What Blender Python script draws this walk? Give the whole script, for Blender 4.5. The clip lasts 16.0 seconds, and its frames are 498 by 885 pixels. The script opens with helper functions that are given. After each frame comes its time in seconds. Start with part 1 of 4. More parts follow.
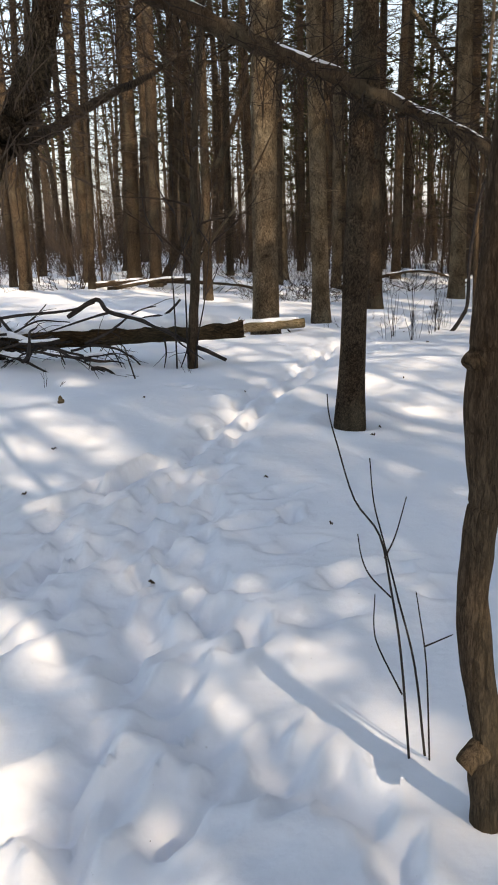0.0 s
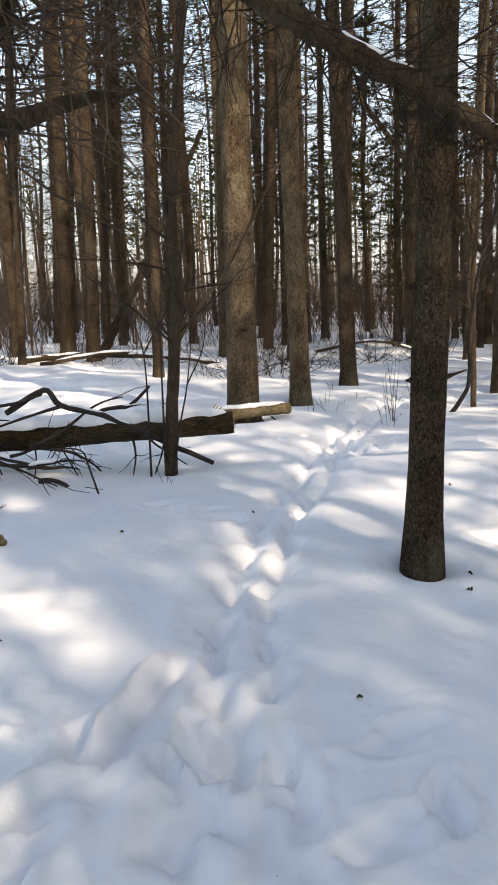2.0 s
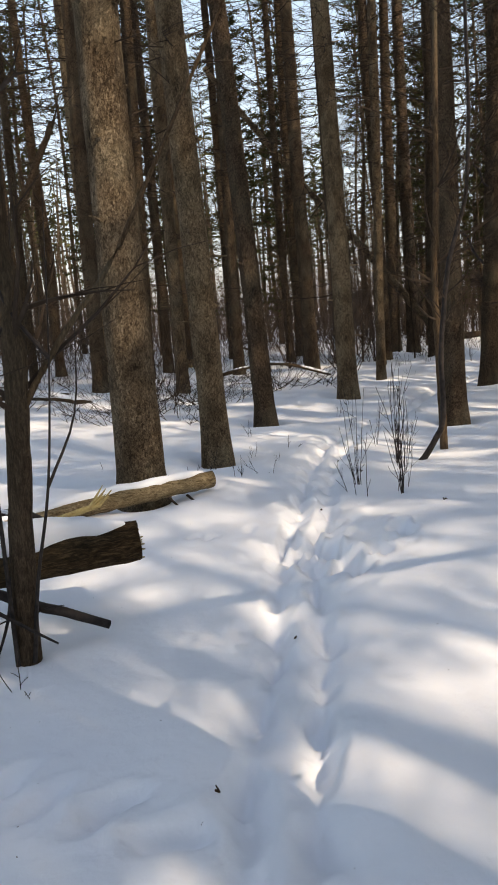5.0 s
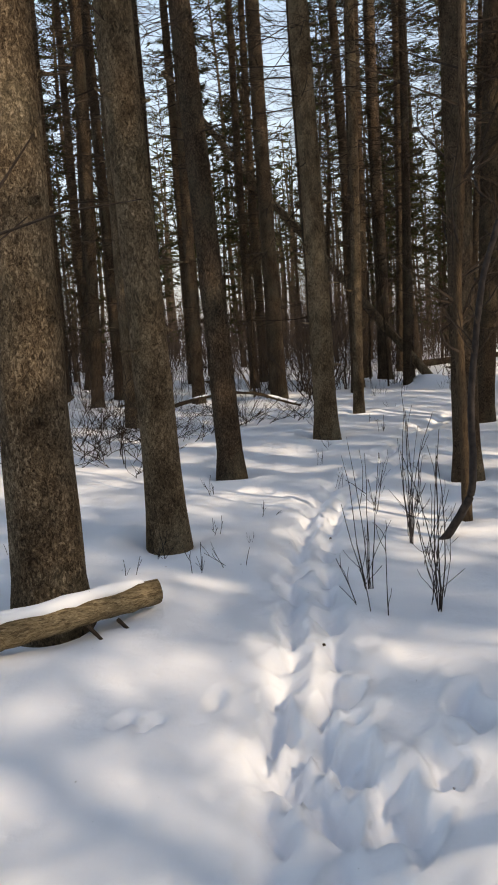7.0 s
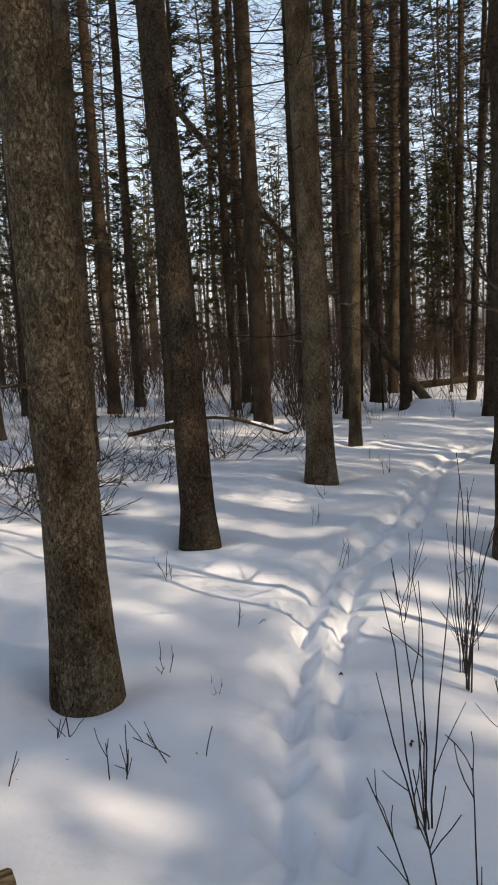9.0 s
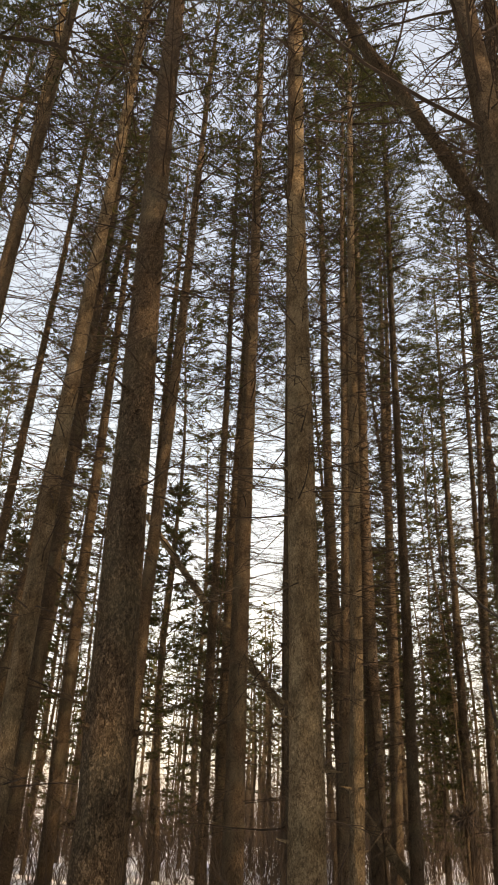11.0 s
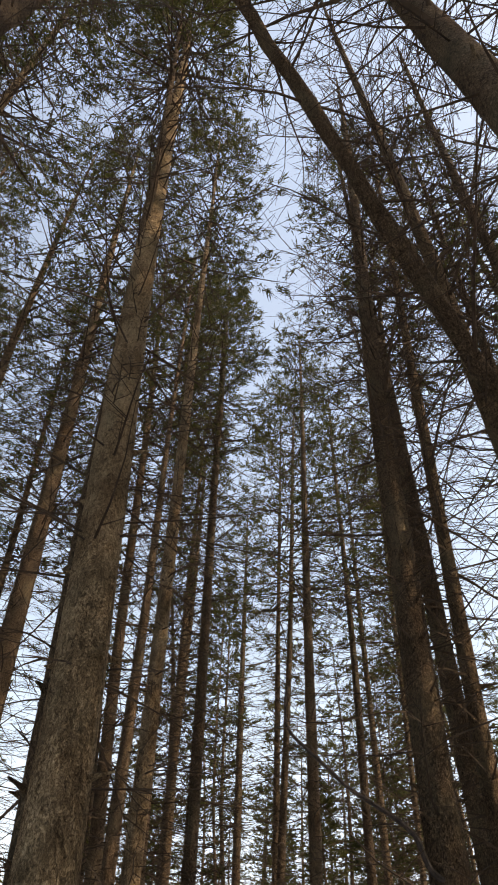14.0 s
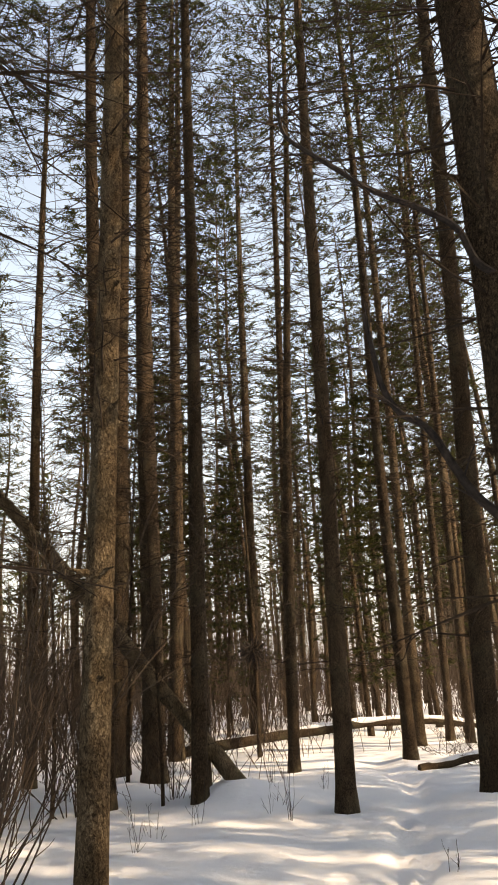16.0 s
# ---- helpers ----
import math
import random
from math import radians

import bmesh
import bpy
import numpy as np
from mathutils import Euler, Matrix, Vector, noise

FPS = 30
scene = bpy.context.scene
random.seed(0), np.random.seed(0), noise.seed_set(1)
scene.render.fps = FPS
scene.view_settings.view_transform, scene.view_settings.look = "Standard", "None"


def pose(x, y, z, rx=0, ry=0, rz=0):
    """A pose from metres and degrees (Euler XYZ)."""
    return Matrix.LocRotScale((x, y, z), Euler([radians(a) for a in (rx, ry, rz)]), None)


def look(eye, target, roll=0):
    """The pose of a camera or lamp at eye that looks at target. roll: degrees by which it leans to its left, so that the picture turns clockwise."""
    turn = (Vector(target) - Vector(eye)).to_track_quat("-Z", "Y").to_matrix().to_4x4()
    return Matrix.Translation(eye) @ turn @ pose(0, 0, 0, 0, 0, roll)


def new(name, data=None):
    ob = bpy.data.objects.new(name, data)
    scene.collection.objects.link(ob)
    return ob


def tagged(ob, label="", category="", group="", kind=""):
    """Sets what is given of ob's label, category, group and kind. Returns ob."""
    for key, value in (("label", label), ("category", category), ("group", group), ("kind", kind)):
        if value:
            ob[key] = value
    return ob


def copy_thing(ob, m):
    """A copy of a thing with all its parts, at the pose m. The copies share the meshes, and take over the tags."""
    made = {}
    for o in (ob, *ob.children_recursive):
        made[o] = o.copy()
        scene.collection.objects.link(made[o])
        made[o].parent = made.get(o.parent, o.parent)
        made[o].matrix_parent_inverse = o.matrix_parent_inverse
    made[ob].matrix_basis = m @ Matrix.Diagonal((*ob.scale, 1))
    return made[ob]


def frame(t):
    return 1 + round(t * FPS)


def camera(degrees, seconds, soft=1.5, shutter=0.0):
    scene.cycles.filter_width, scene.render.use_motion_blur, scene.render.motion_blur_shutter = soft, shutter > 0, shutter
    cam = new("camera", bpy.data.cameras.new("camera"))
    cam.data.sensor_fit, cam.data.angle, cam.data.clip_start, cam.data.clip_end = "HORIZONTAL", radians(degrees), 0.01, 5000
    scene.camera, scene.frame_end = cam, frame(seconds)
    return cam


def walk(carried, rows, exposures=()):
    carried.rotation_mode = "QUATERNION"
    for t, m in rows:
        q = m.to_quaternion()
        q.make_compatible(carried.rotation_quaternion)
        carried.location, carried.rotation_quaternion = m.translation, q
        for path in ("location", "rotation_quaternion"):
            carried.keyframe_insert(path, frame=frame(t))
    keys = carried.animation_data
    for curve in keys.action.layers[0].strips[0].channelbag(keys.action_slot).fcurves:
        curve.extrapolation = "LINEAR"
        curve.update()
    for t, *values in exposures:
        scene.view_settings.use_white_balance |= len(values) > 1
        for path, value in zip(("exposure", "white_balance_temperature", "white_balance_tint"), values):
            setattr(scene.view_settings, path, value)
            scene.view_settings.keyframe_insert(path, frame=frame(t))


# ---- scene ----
cam = camera(37.1, 16.0, soft=1.8)
METRES, EYE, TILT, LEAN, TURN = 16.3, 1.5, 2.4, 0.0, 0.0
ROWS = [
    (0.0, 0.0, 0.0, 0.0, -0.7, -18.17, 2.14),
    (0.5, -0.011, 0.0285, -0.0003, -3.39, -17.23, 3.27),
    (1.0, -0.0188, 0.0564, -0.0014, -4.5, -14.97, 3.52),
    (1.5, -0.0261, 0.0867, -0.0015, -4.25, -13.55, 2.5),
    (2.0, -0.034, 0.1155, -0.0026, -6.5, -13.32, 2.16),
    (2.5, -0.0349, 0.1465, -0.0055, -8.48, -13.15, 2.99),
    (3.0, -0.0406, 0.1749, -0.0071, -8.49, -13.39, 3.39),
    (3.5, -0.0396, 0.2051, -0.0085, -9.95, -12.0, 4.38),
    (4.0, -0.0363, 0.2388, -0.0099, -11.77, -11.62, 4.47),
    (4.5, -0.0304, 0.2687, -0.0107, -14.58, -12.35, 4.35),
    (7.0, 0.0079, 0.4136, -0.0129, -19.7, -10.9, 3.28),
    (7.5, 0.0217, 0.4423, -0.0143, -20.33, -11.33, 2.83),
    (8.0, 0.031, 0.4706, -0.0154, -20.73, -11.33, 2.46),
    (10.5, 0.088, 0.6055, -0.0121, -20.81, 9.66, 0.54),
    (11.0, 0.0989, 0.6296, -0.0109, -22.09, 24.76, -2.79),
    (11.5, 0.1119, 0.6583, -0.0108, -22.13, 32.86, -3.81),
    (12.0, 0.1236, 0.6874, -0.0121, -23.73, 37.12, -4.03),
    (12.5, 0.1428, 0.7188, -0.0157, -26.65, 39.61, -3.75),
    (13.0, 0.1548, 0.7511, -0.015, -31.59, 43.42, -3.03),
    (13.5, 0.1716, 0.7787, -0.0186, -35.73, 45.6, -2.35),
    (14.0, 0.1885, 0.8092, -0.0194, -39.53, 44.74, -1.47),
    (14.5, 0.2062, 0.8377, -0.0181, -41.18, 44.25, -0.7),
    (15.0, 0.2284, 0.8602, -0.0234, -39.83, 39.32, -0.27),
    (15.5, 0.2506, 0.8858, -0.0298, -39.3, 28.01, 0.29),
    (16.0, 0.276, 0.9084, -0.042, -37.63, 15.63, 1.98),
]
EXPOSURES = [(0.0, 1.45, 8950, 14), (2.0, 1.6, 9050, 14), (4.7, 1.33, 8950, 14), (7.0, 1.19, 8950, 14), (8.2, 1.09, 8700, 14), (10.4, 1.56, 11150, 17), (11.0, 1.81, 14550, 20), (11.6, 1.86, 14650, 20), (12.5, 1.73, 11750, 17), (14.5, 1.66, 10750, 17), (15.3, 1.73, 12350, 17), (16.0, 1.73, 11850, 17)]
walk(cam, [(t, pose(0, 0, EYE, TILT, LEAN, TURN) @ pose(METRES * x, METRES * y, METRES * z, 90 + pitch, roll, yaw)) for t, x, y, z, yaw, pitch, roll in ROWS], EXPOSURES)

# ---- light ----
SUN_ELEVATION, SUN_SIDE = radians(38), Vector((0.57, -0.82))
world = bpy.data.worlds.new("winter_sky")
scene.world = world
world.use_nodes = True
wn = world.node_tree.nodes
sky = wn.new("ShaderNodeTexSky")
sky.sky_type, sky.sun_disc = "NISHITA", False
sky.sun_elevation = SUN_ELEVATION
sky.sun_rotation = math.atan2(SUN_SIDE.x, SUN_SIDE.y)
sky.air_density, sky.dust_density, sky.ozone_density = 1.3, 0.6, 2.5
way_up = wn.new("ShaderNodeSeparateXYZ")
world.node_tree.links.new(wn.new("ShaderNodeTexCoord").outputs["Generated"], way_up.inputs[0])
haze = wn.new("ShaderNodeMapRange")
haze.interpolation_type = "SMOOTHSTEP"
for socket, value in zip(("From Min", "From Max", "To Min", "To Max"), (0.0, 0.5, 0.8, 0.1)):
    haze.inputs[socket].default_value = value
world.node_tree.links.new(way_up.outputs["Z"], haze.inputs[0])
veil = wn.new("ShaderNodeMix")
veil.data_type = "RGBA"
veil.inputs[7].default_value = (1.6, 2.05, 3.1, 1)
world.node_tree.links.new(haze.outputs[0], veil.inputs[0])
world.node_tree.links.new(sky.outputs[0], veil.inputs[6])
world.node_tree.links.new(veil.outputs[2], wn["Background"].inputs[0])
wn["Background"].inputs[1].default_value = 0.15
sun = new("sun", bpy.data.lights.new("sun", "SUN"))
sun.data.energy, sun.data.angle, sun.data.color = 2.1, radians(0.6), (1.0, 0.955, 0.9)
sun_way = Vector((SUN_SIDE.x * math.cos(SUN_ELEVATION), SUN_SIDE.y * math.cos(SUN_ELEVATION), math.sin(SUN_ELEVATION)))
sun.matrix_world = look(sun_way * 60, (0, 0, 0))


# ---- materials ----
def material(name, rough=0.8):
    m = bpy.data.materials.new(name)
    m.use_nodes = True
    nt = m.node_tree
    b = nt.nodes["Principled BSDF"]
    b.inputs["Roughness"].default_value = rough
    return m, nt, b


def tex(nt, kind, scale, coords=None, **inputs):
    n = nt.nodes.new(kind)
    n.inputs["Scale"].default_value = scale
    for k, v in inputs.items():
        n.inputs[k].default_value = v
    if coords is not None:
        nt.links.new(coords, n.inputs["Vector"])
    return n


def coords(nt, stretch=(1, 1, 1)):
    c = nt.nodes.new("ShaderNodeTexCoord")
    m = nt.nodes.new("ShaderNodeMapping")
    m.inputs["Scale"].default_value = stretch
    nt.links.new(c.outputs["Object"], m.inputs["Vector"])
    return m.outputs[0]


def ramp(nt, fac, stops):
    r = nt.nodes.new("ShaderNodeValToRGB")
    e = r.color_ramp.elements
    while len(e) < len(stops):
        e.new(0.5)
    for el, (p, c) in zip(e, stops):
        el.position, el.color = p, (*c, 1)
    nt.links.new(fac, r.inputs[0])
    return r.outputs[0]


def mix(nt, a, b, fac, kind="MIX"):
    m = nt.nodes.new("ShaderNodeMix")
    m.data_type, m.blend_type = "RGBA", kind
    for sock, v in ((m.inputs[0], fac), (m.inputs[6], a), (m.inputs[7], b)):
        if hasattr(v, "links"):
            nt.links.new(v, sock)
        else:
            sock.default_value = v
    return m.outputs[2]


def math_node(nt, op, a, b):
    m = nt.nodes.new("ShaderNodeMath")
    m.operation = op
    for sock, v in zip(m.inputs, (a, b)):
        if hasattr(v, "links"):
            nt.links.new(v, sock)
        else:
            sock.default_value = v
    return m.outputs[0]


def bump(nt, b, height, strength, distance):
    n = nt.nodes.new("ShaderNodeBump")
    n.inputs["Strength"].default_value, n.inputs["Distance"].default_value = strength, distance
    nt.links.new(height, n.inputs["Height"])
    nt.links.new(n.outputs[0], b.inputs["Normal"])


def bark(name, dark, mid, light, scale=34.0, depth=0.02, stretch=(1, 1, 0.5), patchy=0.2):
    """Flaky bark: ragged scales at two sizes, crevices, blotches, and a tint of its own for each tree."""
    m, nt, b = material(name, 0.9)
    co = coords(nt, stretch)
    flakes = tex(nt, "ShaderNodeTexNoise", scale, co, Detail=5.0, Roughness=0.62, Distortion=1.6)
    scales = tex(nt, "ShaderNodeTexNoise", scale * 2.6, co, Detail=4.0, Roughness=0.7, Distortion=0.8)
    fine = tex(nt, "ShaderNodeTexNoise", scale * 7.0, co, Detail=3.0, Roughness=0.7)
    broad = tex(nt, "ShaderNodeTexNoise", 2.2, co, Detail=3.0)
    patch = tex(nt, "ShaderNodeTexNoise", 4.2, co, Detail=4.0, Roughness=0.6)
    crack = ramp(nt, flakes.outputs[0], [(0.36, (0, 0, 0)), (0.46, (1, 1, 1))])
    lip = ramp(nt, scales.outputs[0], [(0.4, (0, 0, 0)), (0.56, (1, 1, 1))])
    tone = math_node(nt, "ADD", math_node(nt, "MULTIPLY", scales.outputs[0], 0.6), math_node(nt, "MULTIPLY", fine.outputs[0], 0.4))
    col = ramp(nt, tone, [(0.36, dark), (0.5, mid), (0.66, light)])
    col = mix(nt, mix(nt, col, (*dark, 1), 0.72), col, crack)
    info = nt.nodes.new("ShaderNodeObjectInfo")
    col = mix(nt, col, ramp(nt, info.outputs["Random"], [(0.0, (0.8, 0.78, 0.76)), (0.5, (1.0, 0.98, 0.96)), (1.0, (1.18, 1.14, 1.05))]), 1.0, "MULTIPLY")
    lichen = ramp(nt, broad.outputs[0], [(0.5, (0, 0, 0)), (0.72, (1, 1, 1))])
    col = mix(nt, col, (0.14, 0.14, 0.1, 1), math_node(nt, "MULTIPLY", lichen, 0.35))
    col = mix(nt, col, ramp(nt, patch.outputs[0], [(0.36, (1 - patchy, 1 - 1.1 * patchy, 1 - 1.2 * patchy)), (0.64, (1 + 0.8 * patchy, 1 + 0.77 * patchy, 1 + 0.7 * patchy))]), 1.0, "MULTIPLY")
    nt.links.new(col, b.inputs["Base Color"])
    h = math_node(nt, "ADD", math_node(nt, "MULTIPLY", crack, 0.8), math_node(nt, "ADD", math_node(nt, "MULTIPLY", lip, 0.5), math_node(nt, "MULTIPLY", fine.outputs[0], 0.4)))
    bump(nt, b, h, 1.0, depth)
    b.inputs["Specular IOR Level"].default_value = 0.05
    return m


PINE_BARK = bark("scaly_pine_bark", (0.026, 0.018, 0.012), (0.098, 0.07, 0.049), (0.22, 0.168, 0.12), 30.0, 0.02, (1, 1, 0.62), 0.3)
# Paler tan bark, with sunlight on the stems put into its colour.
TAN_SUNLIT_BARK = bark("tan_sunlit_bark", (0.045, 0.032, 0.022), (0.17, 0.128, 0.087), (0.36, 0.29, 0.205), 26.0, 0.02, (1, 1, 0.6), 0.42)
DARK_BARK = bark("dark_bark", (0.018, 0.012, 0.008), (0.078, 0.056, 0.039), (0.19, 0.142, 0.1), 28.0, 0.02, (1, 1, 0.55))
SAPLING_BARK = bark("sapling_bark", (0.042, 0.029, 0.02), (0.085, 0.06, 0.041), (0.145, 0.106, 0.074), 42.0, 0.005, (1, 1, 0.2))
LOG_BARK = bark("rotting_log_bark", (0.02, 0.013, 0.008), (0.075, 0.048, 0.026), (0.16, 0.108, 0.06), 26.0, 0.014, (0.18, 1, 1))
PALE_BARK = bark("weathered_wood", (0.07, 0.05, 0.03), (0.2, 0.152, 0.094), (0.36, 0.29, 0.19), 34.0, 0.007, (0.1, 1, 1))


def plain(name, a, b_, scale, rough=0.85, relief=0.003):
    m, nt, b = material(name, rough)
    n = tex(nt, "ShaderNodeTexNoise", scale, coords(nt), Detail=5.0, Roughness=0.65)
    nt.links.new(ramp(nt, n.outputs[0], [(0.3, a), (0.7, b_)]), b.inputs["Base Color"])
    bump(nt, b, n.outputs[0], 0.6, relief)
    b.inputs["Specular IOR Level"].default_value = 0.08
    return m


TWIG = plain("dead_twig", (0.024, 0.017, 0.012), (0.065, 0.046, 0.034), 6.0)
REDDISH_TWIG = plain("reddish_brush", (0.042, 0.03, 0.023), (0.11, 0.08, 0.06), 3.0)
BLACK_TWIG = plain("wet_black_branch", (0.018, 0.015, 0.014), (0.06, 0.048, 0.042), 20.0, 0.6)
SPLIT_WOOD = plain("fresh_split_wood", (0.25, 0.18, 0.08), (0.42, 0.34, 0.16), 30.0)
END_GRAIN = plain("log_end_grain", (0.25, 0.2, 0.13), (0.45, 0.37, 0.25), 25.0)
LEAF_BROWN = plain("dry_leaf", (0.04, 0.025, 0.015), (0.1, 0.065, 0.04), 20.0)


def needle_material(name, a, b_, c):
    m, nt, b = material(name, 0.55)
    geo = nt.nodes.new("ShaderNodeNewGeometry")
    clump = tex(nt, "ShaderNodeTexNoise", 1.3, coords(nt), Detail=2.0)
    f = math_node(nt, "ADD", math_node(nt, "MULTIPLY", geo.outputs["Random Per Island"], 0.5), math_node(nt, "MULTIPLY", clump.outputs[0], 0.6))
    nt.links.new(ramp(nt, f, [(0.2, a), (0.55, b_), (0.9, c)]), b.inputs["Base Color"])
    b.inputs["Specular IOR Level"].default_value = 0.08
    t = nt.nodes.new("ShaderNodeBsdfTranslucent")
    t.inputs[0].default_value = (0.08, 0.09, 0.03, 1)
    s = nt.nodes.new("ShaderNodeMixShader")
    s.inputs[0].default_value = 0.2
    nt.links.new(b.outputs[0], s.inputs[1])
    nt.links.new(t.outputs[0], s.inputs[2])
    nt.links.new(s.outputs[0], nt.nodes["Material Output"].inputs[0])
    return m


NEEDLES = needle_material("pine_needles", (0.014, 0.016, 0.006), (0.032, 0.033, 0.011), (0.085, 0.078, 0.022))


def snow_material():
    m, nt, b = material("snow", 0.65)
    co = coords(nt)
    big = tex(nt, "ShaderNodeTexNoise", 1.6, co, Detail=3.0)
    grain = tex(nt, "ShaderNodeTexNoise", 240.0, co, Detail=4.0, Roughness=0.8)
    lump = tex(nt, "ShaderNodeTexNoise", 14.0, co, Detail=5.0)
    col = ramp(nt, big.outputs[0], [(0.3, (0.80, 0.82, 0.86)), (0.7, (0.88, 0.89, 0.91))])
    litter = tex(nt, "ShaderNodeTexNoise", 46.0, co, Detail=2.0)
    specks = ramp(nt, litter.outputs[0], [(0.775, (0, 0, 0)), (0.80, (1, 1, 1))])
    col = mix(nt, col, (0.16, 0.12, 0.09, 1), math_node(nt, "MULTIPLY", specks, 0.8))
    nt.links.new(col, b.inputs["Base Color"])
    h = math_node(nt, "ADD", math_node(nt, "MULTIPLY", grain.outputs[0], 0.12), lump.outputs[0])
    bump(nt, b, h, 0.35, 0.02)
    b.inputs["Specular IOR Level"].default_value = 0.3
    b.inputs["Subsurface Weight"].default_value = 0.0
    return m


SNOW = snow_material()


# ---- mesh helpers ----
class Build:
    """Collects vertices and faces of one mesh."""

    def __init__(self):
        self.v, self.f = [], []

    def tube(self, pts, radii, sides=3, cap=False, twist=0.0, rough=0.0, rng=None):
        pts = [Vector(p) for p in pts]
        base = len(self.v)
        up = Vector((0.31, 0.17, 0.93)).normalized()
        for i, p in enumerate(pts):
            d = (pts[min(i + 1, len(pts) - 1)] - pts[max(i - 1, 0)]).normalized()
            a = d.cross(up if abs(d.dot(up)) < 0.95 else Vector((1, 0, 0))).normalized()
            b = d.cross(a)
            for k in range(sides):
                w = 2 * math.pi * k / sides + twist
                r = radii[i] * (1 + (rng.uniform(-rough, rough) if rng else 0))
                self.v.append(p + (a * math.cos(w) + b * math.sin(w)) * r)
        for i in range(len(pts) - 1):
            for k in range(sides):
                n = (k + 1) % sides
                s = base + i * sides
                self.f.append((s + k, s + n, s + sides + n, s + sides + k))
        if cap:
            self.f.append(tuple(base + k for k in range(sides)))
            self.f.append(tuple(base + (len(pts) - 1) * sides + k for k in reversed(range(sides))))

    def tri(self, a, b, c):
        n = len(self.v)
        self.v += [a, b, c]
        self.f.append((n, n + 1, n + 2))

    def mesh(self, name, mat, smooth=True):
        m = bpy.data.meshes.new(name)
        m.from_pydata([tuple(p) for p in self.v], [], self.f)
        m.materials.append(mat)
        if smooth:
            m.polygons.foreach_set("use_smooth", [True] * len(m.polygons))
        m.update()
        return m


def part(name, data, parent, label="", kind=""):
    ob = new(name, data)
    ob.parent = parent
    return tagged(ob, label, kind=kind)


def smooth_line(pts, steps=5):
    """A Catmull-Rom line through pts."""
    pts = [Vector(p) for p in pts]
    ext = [pts[0] * 2 - pts[1], *pts, pts[-1] * 2 - pts[-2]]
    line = []
    for i in range(1, len(ext) - 2):
        p0, p1, p2, p3 = ext[i - 1:i + 3]
        for s in range(steps):
            t = s / steps
            line.append(0.5 * (2 * p1 + (p2 - p0) * t + (2 * p0 - 5 * p1 + 4 * p2 - p3) * t * t + (3 * p1 - p0 - 3 * p2 + p3) * t ** 3))
    return line + [pts[-1]]


def taper(n, a, b, power=1.0):
    return [a + (b - a) * (i / (n - 1)) ** power for i in range(n)]


# ---- ground: one sheet of snow ----
TRAIL = smooth_line([(-0.5, -3, 0), (-0.42, 0.5, 0), (-0.38, 1.8, 0), (-0.36, 3.25, 0), (-0.34, 4.5, 0), (-0.22, 5.45, 0), (0.0, 6.27, 0), (0.2, 6.95, 0), (0.6, 7.87, 0), (1.02, 9.05, 0), (1.4, 9.75, 0),
                     (1.63, 10.3, 0), (1.94, 11.0, 0), (2.3, 11.7, 0), (3.1, 12.98, 0), (4.3, 14.15, 0), (5.4, 15.4, 0), (6.7, 17.0, 0), (9.9, 19.7, 0), (11.9, 21.4, 0), (13.9, 23.1, 0), (17, 26.6, 0), (24, 33, 0)], 10)


def smoothstep(a, b, x):
    s = np.clip((x - a) / (b - a), 0, 1)
    return s * s * (3 - 2 * s)


def lie(x, y):
    """The lie of the land, without small relief."""
    return 0.13 * smoothstep(3, 9, y) - 0.038 * (5 + 9 * np.tanh((x - 5) / 9))


rng = random.Random(11)
PRINTS = []  # place, heading, depth, size


def tread_lane(side, step, depth, size, start):
    """Footprints one after another along one side of the trail."""
    along = start
    for p, q in zip(TRAIL, TRAIL[1:]):
        d = q - p
        along += d.length
        while along > step:
            along -= step * rng.uniform(0.8, 1.25)
            n = Vector((-d.y, d.x, 0)).normalized()
            c = q - d * (along / max(d.length, 0.01)) + n * (side + rng.uniform(-0.035, 0.035))
            PRINTS.append((c.x, c.y, math.atan2(d.y, d.x) + rng.uniform(-0.4, 0.4), rng.uniform(*depth), rng.uniform(*size)))


for side in (-0.105, 0.105):
    tread_lane(side, 0.36, (0.024, 0.05), (0.068, 0.1), 0.1 + 0.9 * side)
    tread_lane(side * 1.3, 0.62, (0.01, 0.028), (0.07, 0.12), 0.2 + side)
for i in range(80):
    y = rng.uniform(0.5, 4.3)
    PRINTS.append((rng.gauss(-0.5 - 0.06 * y, 0.42), y, rng.uniform(0.9, 2.2), rng.uniform(0.024, 0.06), rng.uniform(0.07, 0.14)))
for x, y, depth in ((0.18, 4.2, 0.05), (-0.02, 3.7, 0.05), (0.2, 3.42, 0.055), (0.42, 3.08, 0.07), (0.62, 3.2, 0.06), (0.9, 3.05, 0.05), (0.3, 2.75, 0.045), (0.05, 3.0, 0.05)):
    PRINTS.append((x, y, 0.5 + 8 * (depth - 0.05), depth * 0.75, 0.11))
